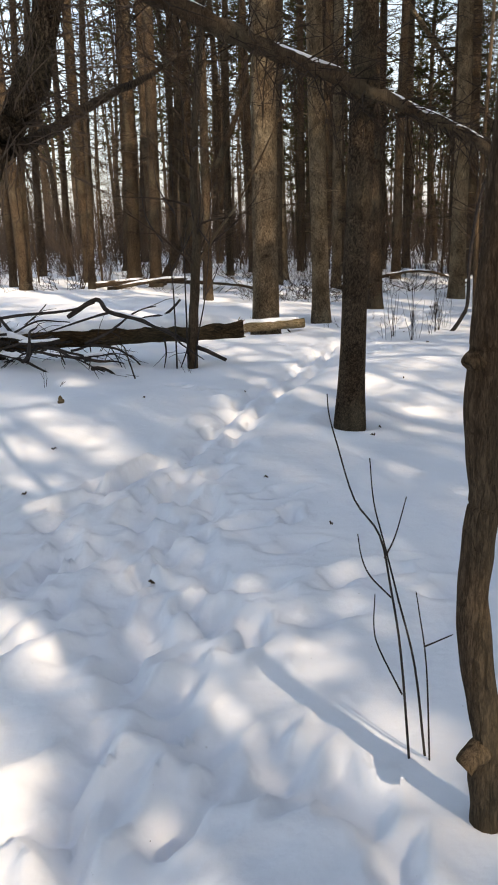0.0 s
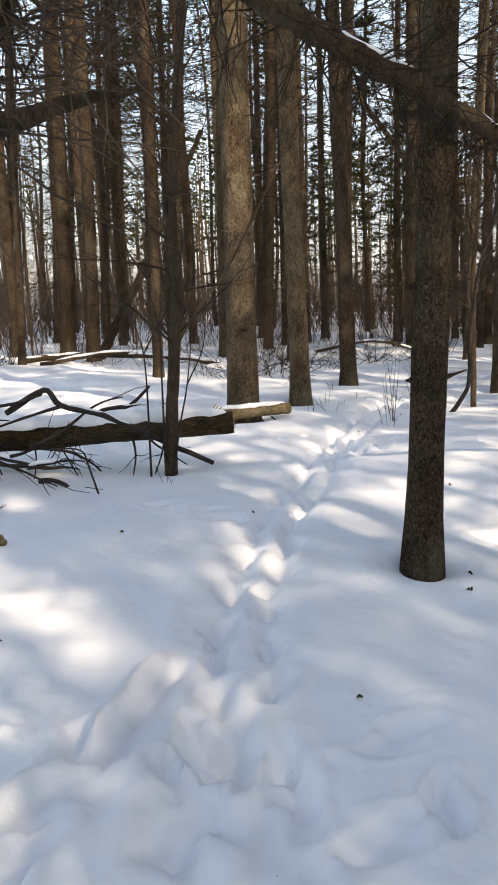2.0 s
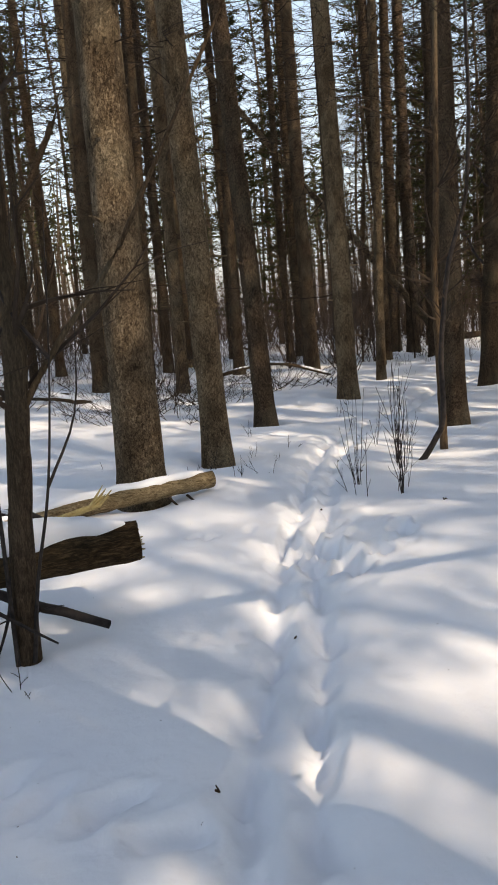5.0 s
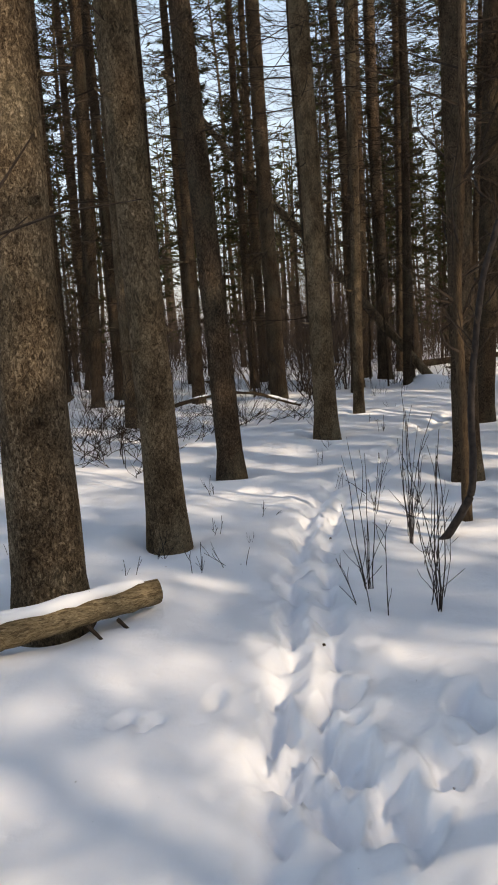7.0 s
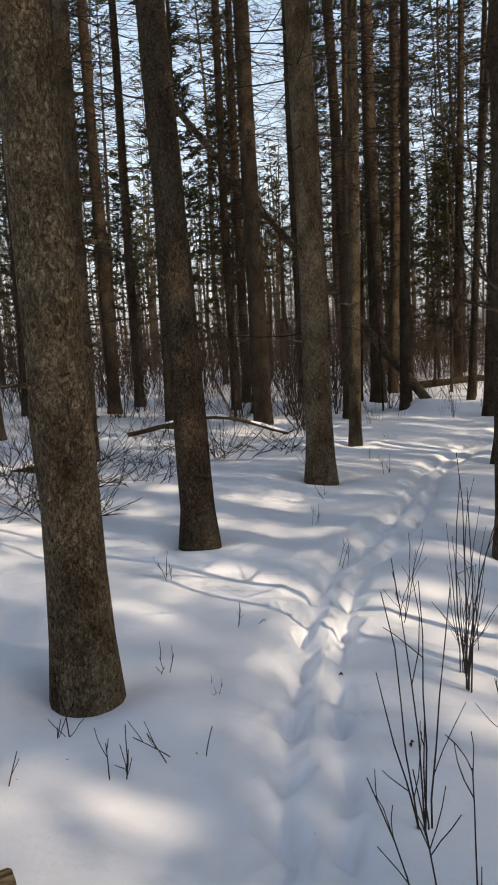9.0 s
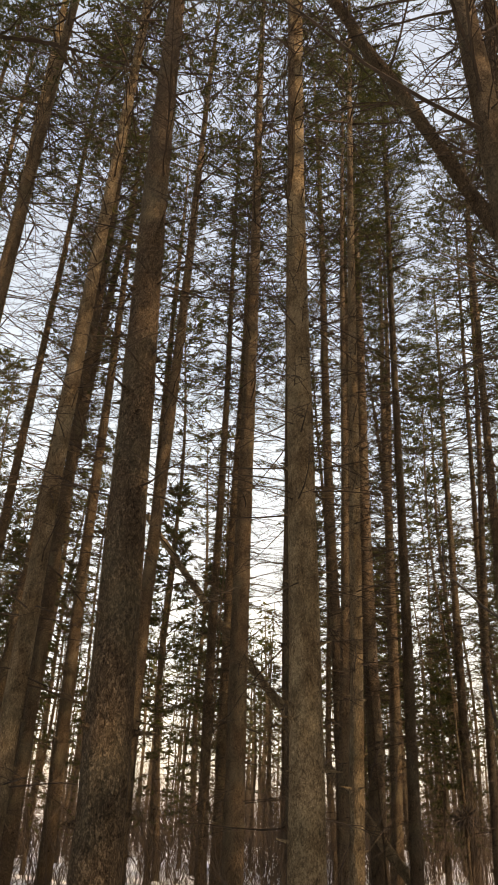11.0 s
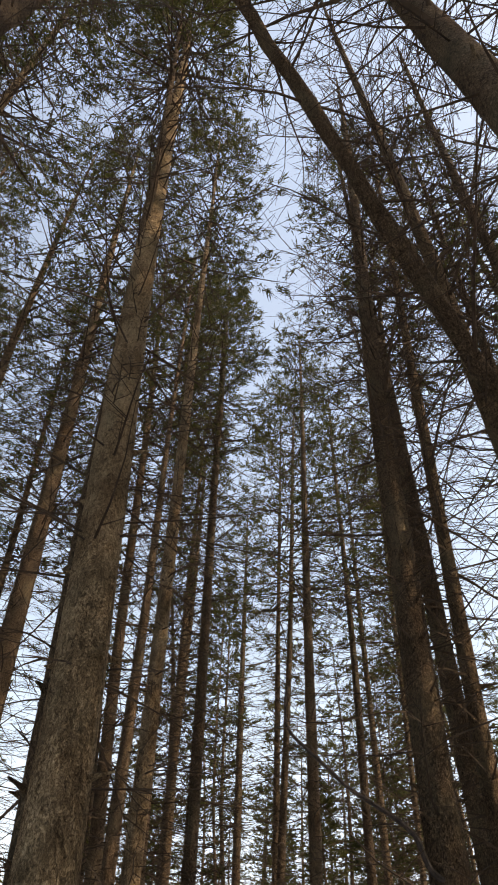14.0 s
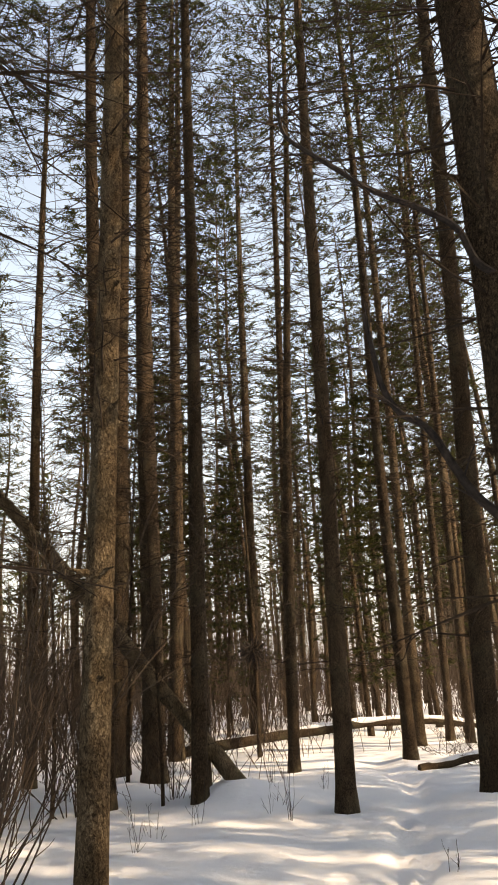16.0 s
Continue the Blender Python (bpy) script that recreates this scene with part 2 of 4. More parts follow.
for x, y, a, depth, size in ((1.39, 9.4, 1.3, 0.12, 0.1), (1.25, 9.33, 1.2, 0.09, 0.075), (1.05, 9.28, 1.4, 0.1, 0.095), (0.98, 9.0, 1.2, 0.1, 0.11), (1.2, 8.95, 1.4, 0.12, 0.12), (1.17, 8.62, 1.35, 0.11, 0.14),
                             (1.42, 8.72, 1.2, 0.1, 0.09), (1.72, 9.02, 1.2, 0.1, 0.1), (0.56, 9.42, 0.6, 0.05, 0.05), (0.46, 9.46, 0.9, 0.035, 0.05), (-0.68, 7.2, 0.4, 0.05, 0.08), (-0.36, 6.95, 0.5, 0.06, 0.09),
                             (-0.2, 6.78, 0.3, 0.05, 0.1), (-0.55, 7.05, 0.6, 0.03, 0.07), (0.85, 9.5, 0.9, 0.03, 0.06)):
    PRINTS.append((x, y, a, depth * 0.8, size))
WELLS = []
SNOW_RIDGES = ((-0.92, 4.2, -0.64, 4.92, 0.09, 0.034), (-0.84, 4.2, -0.56, 4.9, -0.06, 0.045), (-1.3, 3.85, -1.05, 4.12, 0.05, 0.035))  # a buried stick's ridge and groove


def relief(x, y):
    """Small relief: drifts, the trodden trench and the footprints in it."""
    z = np.zeros_like(x)
    for a, fx, fy, ph in ((0.03, 0.9, 0.6, 0.4), (0.022, -1.3, 1.7, 2.0), (0.012, 2.9, -2.1, 0.7), (0.009, 3.7, 3.1, 4.0), (0.006, -6.1, 5.2, 1.1)):
        z += a * np.sin(fx * x + fy * y + ph + 0.8 * np.sin(0.7 * y + ph))
    near = np.full_like(x, 9.0)
    for p, q in zip(TRAIL[::2], TRAIL[2::2]):
        d = q - p
        k = np.clip(((x - p.x) * d.x + (y - p.y) * d.y) / d.length_squared, 0, 1)
        near = np.minimum(near, np.hypot(x - p.x - k * d.x, y - p.y - k * d.y))
    tread = np.exp(-(near / 0.3) ** 2)
    lanes = np.exp(-((near - 0.11) / 0.06) ** 2) * smoothstep(4.2, 5.4, y)
    churn = np.sin(9 * x + 5 * y + 2 * np.sin(4 * y)) * np.sin(7 * y - 6 * x + 1.5 * np.sin(5 * x)) + 0.6 * np.sin(17 * x - 8 * y + 1) * np.sin(15 * y + 9 * x + np.sin(9 * y))
    z += tread * ((0.02 - 0.012 * smoothstep(3.8, 5.2, y)) * churn - 0.03) - lanes * (0.052 + 0.02 * np.sin(13 * x + 11 * y))
    z += 0.02 * np.exp(-((near - 0.33) / 0.08) ** 2) * (0.6 + 0.5 * churn) * smoothstep(4.2, 5.4, y)
    z += 0.011 * churn * np.exp(-((x + 0.5) / 0.9) ** 2) * (1 - smoothstep(3.5, 5.5, y))
    for cx, cy, a, depth, size in PRINTS:
        m = (np.abs(x - cx) < 0.6) & (np.abs(y - cy) < 0.6)
        if m.any():
            u = (x[m] - cx) * math.cos(a) + (y[m] - cy) * math.sin(a)
            w = -(x[m] - cx) * math.sin(a) + (y[m] - cy) * math.cos(a)
            q = np.sqrt((u / (size * 1.5)) ** 2 + (w / (size * 0.7)) ** 2) * (1 + 0.25 * np.sin(23 * u + 31 * w + 9 * cx))
            z[m] += -1.3 * depth * (1 - smoothstep(0.4, 1.15, q)) + 0.25 * depth * np.exp(-((q - 1.35) / 0.25) ** 2)
    for ax, ay, bx, by, high, wide in SNOW_RIDGES:
        long = math.hypot(bx - ax, by - ay)
        u = ((x - ax) * (bx - ax) + (y - ay) * (by - ay)) / long
        w = (-(x - ax) * (by - ay) + (y - ay) * (bx - ax)) / long + 0.012 * np.sin(9 * u)
        z += high * np.exp(-(w / wide) ** 2) * smoothstep(-0.08, 0.06, u) * (1 - smoothstep(long - 0.15, long + 0.05, u))
    z += 0.34 * np.exp(-(np.hypot(x - 11.55, y - 24.3) / 0.7) ** 2)
    for cx, cy, r in WELLS:
        d = np.hypot(x - cx, y - cy)
        z += -0.07 * np.exp(-(d / (r * 1.6)) ** 2) + 0.035 * np.exp(-((d - r * 3.2) / (r * 1.4)) ** 2)
    return z


def ground(x, y):
    return float(lie(np.array(x), np.array(y)))


def axis(fine, step, far):
    """Grid lines: even between fine[0] and fine[1], then ever wider out to far."""
    out = list(np.arange(fine[0], fine[1] + step / 2, step))
    s, v = step, fine[1]
    while v < far:
        s *= 1.02 if v < fine[1] + 10 else 1.2
        v += s
        out.append(v)
    s, v = step, fine[0]
    while v > -far:
        s *= 1.12
        v -= s
        out.insert(0, v)
    return np.array(out)


def build_ground():
    xs, ys = axis((-2.2, 4.4), 0.027, 1500), axis((0.6, 13.5), 0.027, 1500)
    X, Y = np.meshgrid(xs, ys)
    Z = lie(X, Y) + relief(X, Y) * np.exp(-(np.hypot(X - 5, Y - 12) / 60) ** 2)
    nx, ny = len(xs), len(ys)
    v = np.stack([X, Y, Z], -1).reshape(-1, 3)
    i = (np.arange(ny - 1)[:, None] * nx + np.arange(nx - 1)).ravel()
    f = np.stack([i, i + 1, i + nx + 1, i + nx], -1)
    m = bpy.data.meshes.new("ground")
    m.vertices.add(len(v))
    m.vertices.foreach_set("co", v.ravel())
    m.loops.add(f.size)
    m.loops.foreach_set("vertex_index", f.ravel())
    m.polygons.add(len(f))
    m.polygons.foreach_set("loop_start", np.arange(0, f.size, 4))
    m.polygons.foreach_set("use_smooth", [True] * len(f))
    m.update(calc_edges=True)
    m.materials.append(SNOW)
    return tagged(new("ground", m), "deep white snow with a trodden trail of footprints", "snow", kind="structure")


# ---- trees ----
def trunk_mesh(dia, height, seed, sides=14, step=0.3, bend=0.12, mat=PINE_BARK, flare=0.35, knots=10):
    """A trunk along z: flared foot below the snow, taper, slow bends, an uneven skin and branch knots."""
    r, b = random.Random(seed), Build()
    n = int(height / step)
    px, py = r.uniform(0, 6), r.uniform(0, 6)
    pts, rad = [], []
    for i in range(n + 1):
        h = -0.35 + (height + 0.35) * i / n
        s = max(h, 0) / height
        w = bend * min(1, max(h, 0) / 3)
        pts.append((w * (math.sin(h * 0.42 + px) - math.sin(px)), w * (math.sin(h * 0.37 + py) - math.sin(py)), h))
        rad.append(dia / 2 * (max(0.0, 1 - s) ** 0.62 * 0.97 + 0.03) * (1 + flare * math.exp(-max(h + 0.1, 0) / 0.22)))
    b.tube(pts, rad, sides)
    for i, p in enumerate(b.v):
        c = Vector(pts[i // sides])
        k = 1 + 0.07 * noise.noise(Vector((p.x * 7, p.y * 7, p.z * 2.0 + seed))) + 0.05 * noise.noise(Vector((p.x * 22, p.y * 22, p.z * 9 + seed)))
        b.v[i] = c + (p - c) * k
    h = r.uniform(0.7, 1.2)
    while knots and h < min(height * 0.6, 0.9 + knots * 0.55):
        turn = r.uniform(0, 6.28)
        for k in range(r.randint(2, 5)):
            at = h + r.uniform(-0.07, 0.07)
            f = (at + 0.35) / (height + 0.35) * n
            i = min(n - 1, int(f))
            c, q = Vector(pts[i]).lerp(Vector(pts[i + 1]), f - i), rad[i] + (rad[i + 1] - rad[i]) * (f - i)
            a = turn + 1.5 * k + r.uniform(-0.5, 0.5)
            out = Vector((math.cos(a), math.sin(a), r.uniform(-0.1, 0.35)))
            L, w = r.choice((0.015, 0.03, 0.06, 0.14)) * r.uniform(0.7, 1.3), r.uniform(0.7, 1.25)
            b.tube([c + out * q * 0.8, c + out * (q + 0.004), c + out * (q + 0.012 + L * 0.4), c + out * (q + 0.012 + L)], [0.034 * w, 0.025 * w, 0.012 * w, 0.006 * w], 6, True)
        h += r.uniform(0.35, 0.7)
    return b.mesh("trunk", mat)


def branch_line(r, start, way, length, droop, n=4, wob=0.12):
    pts, p, d = [Vector(start)], Vector(start), Vector(way).normalized()
    for i in range(n):
        d = (d + Vector((r.uniform(-wob, wob), r.uniform(-wob, wob), r.uniform(-wob, wob) - droop))).normalized()
        p = p + d * (length / n)
        pts.append(p)
    return pts


def dead_limb(b, r, h, reach, seg=4, twigs=(2, 5), thick=1.0, turn=None):
    """One bare dead limb with its side twigs, starting on the stem at height h."""
    a = r.uniform(0, 6.28) if turn is None else turn
    L = r.uniform(0.3, 1.0) ** 1.2 * reach * (0.5 + 0.5 * min(1, abs(h) / 6))
    way = (math.cos(a), math.sin(a), r.uniform(-0.3, 0.22))
    pts = branch_line(r, (0.03 * math.cos(a), 0.03 * math.sin(a), h), way, L + 0.14, r.uniform(-0.04, 0.1), seg, 0.14)
    b.tube(pts, taper(seg + 1, (0.006 + 0.004 * L) * thick, 0.002 * thick), 3)
    for k in range(r.randint(*twigs)):
        j = r.randint(1, seg - 1)
        d = (pts[j + 1] - pts[j]).normalized()
        s = Vector((-d.y, d.x, r.uniform(-0.6, 0.3))) * r.choice((-1, 1))
        tw = branch_line(r, pts[j].lerp(pts[j + 1], r.random()), d * 0.7 + s, L * r.uniform(0.25, 0.6), r.uniform(-0.05, 0.14), 2, 0.3)
        b.tube(tw, [0.0038 * thick, 0.0026 * thick, 0.0015 * thick], 3)


def dead_branch_mesh(seed, lo=1.6, hi=11.5, count=95, reach=1.3, seg=4, twigs=(2, 5), mat=TWIG, thick=1.0):
    """Bare dead limbs in whorls of four or five along the lower stem."""
    r, b = random.Random(seed), Build()
    for i in range(count // 4):
        h, turn = lo + (hi - lo) * (i * 4 / count) ** 0.75 + r.uniform(-0.1, 0.1), r.uniform(0, 6.28)
        for k in range(r.randint(3, 5)):
            dead_limb(b, r, h + r.uniform(-0.09, 0.09), reach, seg, twigs, thick, turn + k * 1.4 + r.uniform(-0.5, 0.5))
    return b.mesh("limbwork", mat, False)


def single_limb_mesh(seed):
    r, b = random.Random(seed), Build()
    dead_limb(b, r, 0.0, 1.8, 5, (4, 7))
    return b.mesh("dead_limb", TWIG, False)


def crown_mesh(seed, lo, height, whorls, reach, sprays=8, blades=26, size=0.13, width=0.085, seg=4, bare=0.3):
    """Live boughs in whorls, level or drooping below and rising to the top; the needles stand in dense tufts towards the ends of the sprays."""
    r, wood, b = random.Random(seed), Build(), Build()
    for i in range(whorls):
        u = (i + r.uniform(-0.3, 0.3)) / whorls
        h, turn = lo + (height - lo) * max(u, 0), r.uniform(0, 6.28)
        for m in range(r.randint(3, 5)):
            a = turn + m * 1.45 + r.uniform(-0.4, 0.4)
            L = reach * (1 - 0.94 * max(u, 0)) ** 0.75 * r.uniform(0.5, 1.1) * (0.75 + 0.25 * min(1, u * 6)) + 0.2
            way = (math.cos(a), math.sin(a), -0.1 + 0.75 * u + r.uniform(-0.35, 0.35))
            pts = branch_line(r, (0, 0, h + r.uniform(-0.22, 0.22)), way, L, -0.045, seg, 0.1)
            wood.tube(pts, taper(seg + 1, 0.008 + 0.009 * L, 0.004), 3)
            live = r.uniform(0.35, 1.0) if u < 0.25 else 1.0
            for k in range(sprays):
                t = bare + (1 - bare) * (k + r.random()) / sprays
                j = min(seg - 1, int(t * seg))
                s0 = pts[j].lerp(pts[j + 1], min(1, t * seg - j))
                d = (pts[j + 1] - pts[j]).normalized()
                lat = d.cross(Vector((0, 0, 1))).normalized() * (1 if k % 2 else -1)
                way2 = (d * r.uniform(0.4, 0.9) + lat * r.uniform(0.3, 0.9) + Vector((0, 0, r.uniform(-0.3, 0.2)))).normalized()
                l2 = r.uniform(0.25, 0.55) * (1.25 - 0.5 * t)
                e = s0 + way2 * l2
                wood.tri(s0 + Vector((0, 0, 0.006)), s0 - Vector((0, 0, 0.006)), e)
                if r.random() > live:
                    continue
                for q in range(blades):
                    c = s0.lerp(e, 1.05 - 0.8 * r.random() ** 1.4) + Vector((r.gauss(0, 0.025), r.gauss(0, 0.025), r.gauss(0, 0.02)))
                    w = (way2 * r.uniform(0.5, 1.1) + Vector((r.gauss(0, 0.55), r.gauss(0, 0.55), r.gauss(0.05, 0.42)))).normalized()
                    x = w.cross(Vector((r.gauss(0, 1), r.gauss(0, 1), r.gauss(0, 1)))).normalized() * size * width
                    b.tri(c - x, c + x, c + w * size * r.uniform(0.7, 1.3))
    n = len(wood.v)
    m = bpy.data.meshes.new("crown")
    m.from_pydata([tuple(p) for p in wood.v + b.v], [], wood.f + [tuple(i + n for i in f) for f in b.f])
    m.materials.append(TWIG)
    m.materials.append(NEEDLES)
    m.polygons.foreach_set("material_index", [0] * len(wood.f) + [1] * len(b.f))
    m.update()
    return m


def bare_crown_mesh(seed, lo=6.0, hi=19.0, limbs=34):
    """Leafless limbs that climb and fork twice."""
    r, b = random.Random(seed), Build()
    for i in range(limbs):
        u = i / limbs
        a = r.uniform(0, 6.28)
        L = r.uniform(1.2, 3.0) * (1 - 0.6 * u)
        way = Vector((math.cos(a), math.sin(a), r.uniform(0.25, 1.0)))
        q = branch_line(r, (0, 0, lo + (hi - lo) * u), way, L, -0.05, 5, 0.16)
        b.tube(q, taper(6, 0.006 + 0.006 * L, 0.004), 4)
        for k in range(6):
            j = r.randint(1, 4)
            side = way + Vector((r.gauss(0, 0.8), r.gauss(0, 0.8), r.gauss(0.2, 0.4)))
            t = branch_line(r, q[j].lerp(q[j + 1], r.random()), side, L * r.uniform(0.3, 0.55), -0.03, 3, 0.18)
            b.tube(t, taper(4, 0.007, 0.003), 3)
            for m in range(3):
                b.tube(branch_line(r, t[r.randint(1, 3)], side + Vector((r.gauss(0, 0.8), r.gauss(0, 0.8), r.gauss(0, 0.5))), L * r.uniform(0.12, 0.3), 0, 2, 0.2), [0.005, 0.004, 0.002], 3)
    return b.mesh("crown", TWIG, False)


# Crown and limb meshes for stems 20 m tall, shared between trees.
DEAD_LIMBS = [dead_branch_mesh(100 + i, 1.6, 12.5, 124, 1.45, 4, (3, 5)) for i in range(5)]
HIGH_LIMBS = [dead_branch_mesh(120 + i, 3.3, 13.0, 84, 1.1, 4, (3, 5)) for i in range(3)]
CROWNS = [crown_mesh(200 + i, (13.0, 12.5, 14.0, 13.0, 13.5)[i], 20.4, 15, (1.8, 1.9, 1.6, 2.0, 1.75)[i], 8, 22, 0.125, 0.085) for i in range(5)]
MID_CROWNS = [crown_mesh(230 + i, (11.0, 12.0, 13.0, 10.5)[i], 20.4, 15, (1.65, 1.5, 1.35, 1.75)[i], 7, 17, 0.125, 0.1, 3) for i in range(4)]
BARE_CROWNS = [bare_crown_mesh(290 + i) for i in range(3)]
ONE_LIMB = [single_limb_mesh(170 + i) for i in range(6)]
FAR_LIMBS = [dead_branch_mesh(150 + i, 1.0, 13.5, 116, 1.6, 3, (2, 4), TWIG, 1.5) for i in range(3)]
DENSE_CROWNS = [crown_mesh(270 + i, (5.5, 7.0)[i], 20.4, 15, (2.3, 2.1)[i], 5, 9, 0.28, 0.11, 3) for i in range(2)]
SPRUCE_CROWN = crown_mesh(281, 2.6, 20.4, 26, 3.0, 7, 13, 0.3, 0.12, 3, 0.2)
FAR_CROWNS = [crown_mesh(250 + i, (10.0, 11.0, 8.5)[i], 20.4, 15, (1.55, 1.35, 1.75)[i], 6, 9, 0.2, 0.125, 3) for i in range(3)]
PINE_LABEL = "tall slender pine with scaly grey-brown bark and dead lower limbs"


def lean_pose(x, y, lx, ly, turn=0.0, size=1.0):
    q = Vector((0, 0, 1)).rotation_difference(Vector((lx, ly, 1)).normalized())
    return Matrix.LocRotScale((x, y, ground(x, y)), q @ Euler((0, 0, turn)).to_quaternion(), (size, size, size))


def pine(x, y, dia, lx=0.0, ly=0.0, height=20.0, seed=1, mat=PINE_BARK, bend=0.025, well=True, pool=CROWNS, label=PINE_LABEL, limbs=DEAD_LIMBS):
    ob = tagged(new("pine_tree"), label, "tree", "pines in the wood")
    ob.matrix_basis = lean_pose(x, y, lx, ly)
    r = random.Random(seed)
    part("trunk", trunk_mesh(dia, height, seed, bend=bend, mat=mat), ob)
    s = height / 20.0
    for name, meshes in (("limbwork", limbs), ("crown", pool)):
        p = part(name, meshes[seed % len(meshes)], ob, kind="stuff")
        p.matrix_basis = Matrix.LocRotScale(None, Euler((0, 0, r.uniform(0, 6.28))), (s, s, s))
    for k in range(9 if well else 0):
        p = part("dead_limb", ONE_LIMB[r.randrange(6)], ob)
        p.matrix_basis = pose(0, 0, r.uniform(3.2, 8.0), 0, 0, r.uniform(0, 360))
    if well:
        WELLS.append((x, y, max(dia / 2, 0.06)))
    return ob


# The pines beside the trail: place, thickness, lean, height.
for i, (x, y, dia, lx, ly, height, mat) in enumerate((
        (0.82, 5.79, 0.205, 0.05, 0.043, 15, PINE_BARK), (0.30, 10.63, 0.37, 0.033, 0.084, 22, TAN_SUNLIT_BARK), (1.22, 11.84, 0.27, -0.002, 0.025, 20, TAN_SUNLIT_BARK),
        (2.50, 14.30, 0.28, 0.018, 0.151, 20, DARK_BARK), (4.64, 16.41, 0.335, 0.019, 0.059, 20, TAN_SUNLIT_BARK), (6.66, 19.25, 0.20, 0.039, 0.026, 20, TAN_SUNLIT_BARK),
        (6.66, 23.29, 0.38, -0.001, 0.0, 20, PINE_BARK), (4.81, 23.85, 0.29, 0.024, -0.007, 19, PINE_BARK), (11.9, 27.4, 0.43, -0.001, -0.008, 21, PINE_BARK),
        (11.32, 25.0, 0.27, 0.013, -0.008, 18, DARK_BARK), (4.66, 13.1, 0.27, 0.018, 0.048, 20, PINE_BARK), (7.57, 16.72, 0.32, 0.058, -0.006, 20, DARK_BARK),
        (10.9, 24.44, 0.24, 0.016, -0.01, 18, DARK_BARK), (12.04, 22.67, 0.27, 0.032, -0.012, 19, PINE_BARK), (15.28, 27.51, 0.21, 0.031, -0.026, 18, DARK_BARK),
        (17.0, 25.84, 0.28, 0.013, -0.014, 18, DARK_BARK), (14.1, 21.82, 0.34, 0.032, -0.044, 20, DARK_BARK), (8.55, 16.95, 0.2, 0.05, -0.02, 19, DARK_BARK), (9.9, 17.8, 0.28, 0.0, 0.0, 20, DARK_BARK), (8.9, 15.1, 0.26, 0.02, 0.0, 20, DARK_BARK), (7.0, 14.8, 0.2, -0.02, 0.02, 18, DARK_BARK), (6.4, 12.6, 0.24, 0.0, 0.03, 20, DARK_BARK), (10.6, 16.4, 0.24, 0.02, 0.0, 20, DARK_BARK), (20.75, 35.7, 0.40, 0.019, -0.015, 20, DARK_BARK))):
    tree = pine(x, y, dia, lx, ly, height * (1.15 if i < 6 else 1.38 if i in (6, 7, 8, 9, 12, 14, 15, 16, 23) else 1.12), 10 + i, mat, pool=BARE_CROWNS if i in (10, 11, 17, 19, 20, 21) else MID_CROWNS if i in (6, 7) or i > 11 else CROWNS, limbs=HIGH_LIMBS if i < 6 or i == 10 else DEAD_LIMBS)
    if i == 11:
        limbed_pine = tree


def crooked_limb(parent, pts, r0, r1, seed):
    """A dead limb that sweeps out from the stem and turns up, with thin side twigs."""
    back, r, b = parent.matrix_basis.inverted(), random.Random(seed), Build()
    line = smooth_line([back @ Vector(p) for p in pts], 6)
    b.tube(line, taper(len(line), r0, r1), 7, True)
    for k in range(14):
        j = r.randint(6, len(line) - 2)
        w = (line[j + 1] - line[j]).normalized() + Vector((r.gauss(0, 0.8), r.gauss(0, 0.8), r.uniform(-0.4, 0.6)))
        b.tube(branch_line(r, line[j], w, r.uniform(0.15, 0.5), 0.02, 3, 0.2), taper(4, 0.005, 0.0015), 3)
    part("crooked_limb", b.mesh("crooked_limb", BLACK_TWIG, False), parent, "dark crooked dead limb")


crooked_limb(limbed_pine, [(7.72, 16.62, 3.3), (7.581, 16.702, 3.4), (7.542, 16.764, 3.625), (7.461, 16.894, 3.783), (7.315, 17.125, 4.0), (7.231, 17.258, 4.174), (7.134, 17.412, 4.374), (7.074, 17.507, 4.516), (7.055, 17.538, 4.708), (7.068, 17.517, 4.909)], 0.022, 0.01, 3)
crooked_limb(limbed_pine, [(7.68, 16.69, 1.9), (7.544, 16.762, 2.059), (7.482, 16.86, 2.195), (7.436, 16.933, 2.362), (7.389, 17.007, 2.552), (7.319, 17.119, 2.67), (7.28, 17.18, 2.834), (7.265, 17.205, 3.072), (7.254, 17.221, 3.248)], 0.026, 0.013, 4)

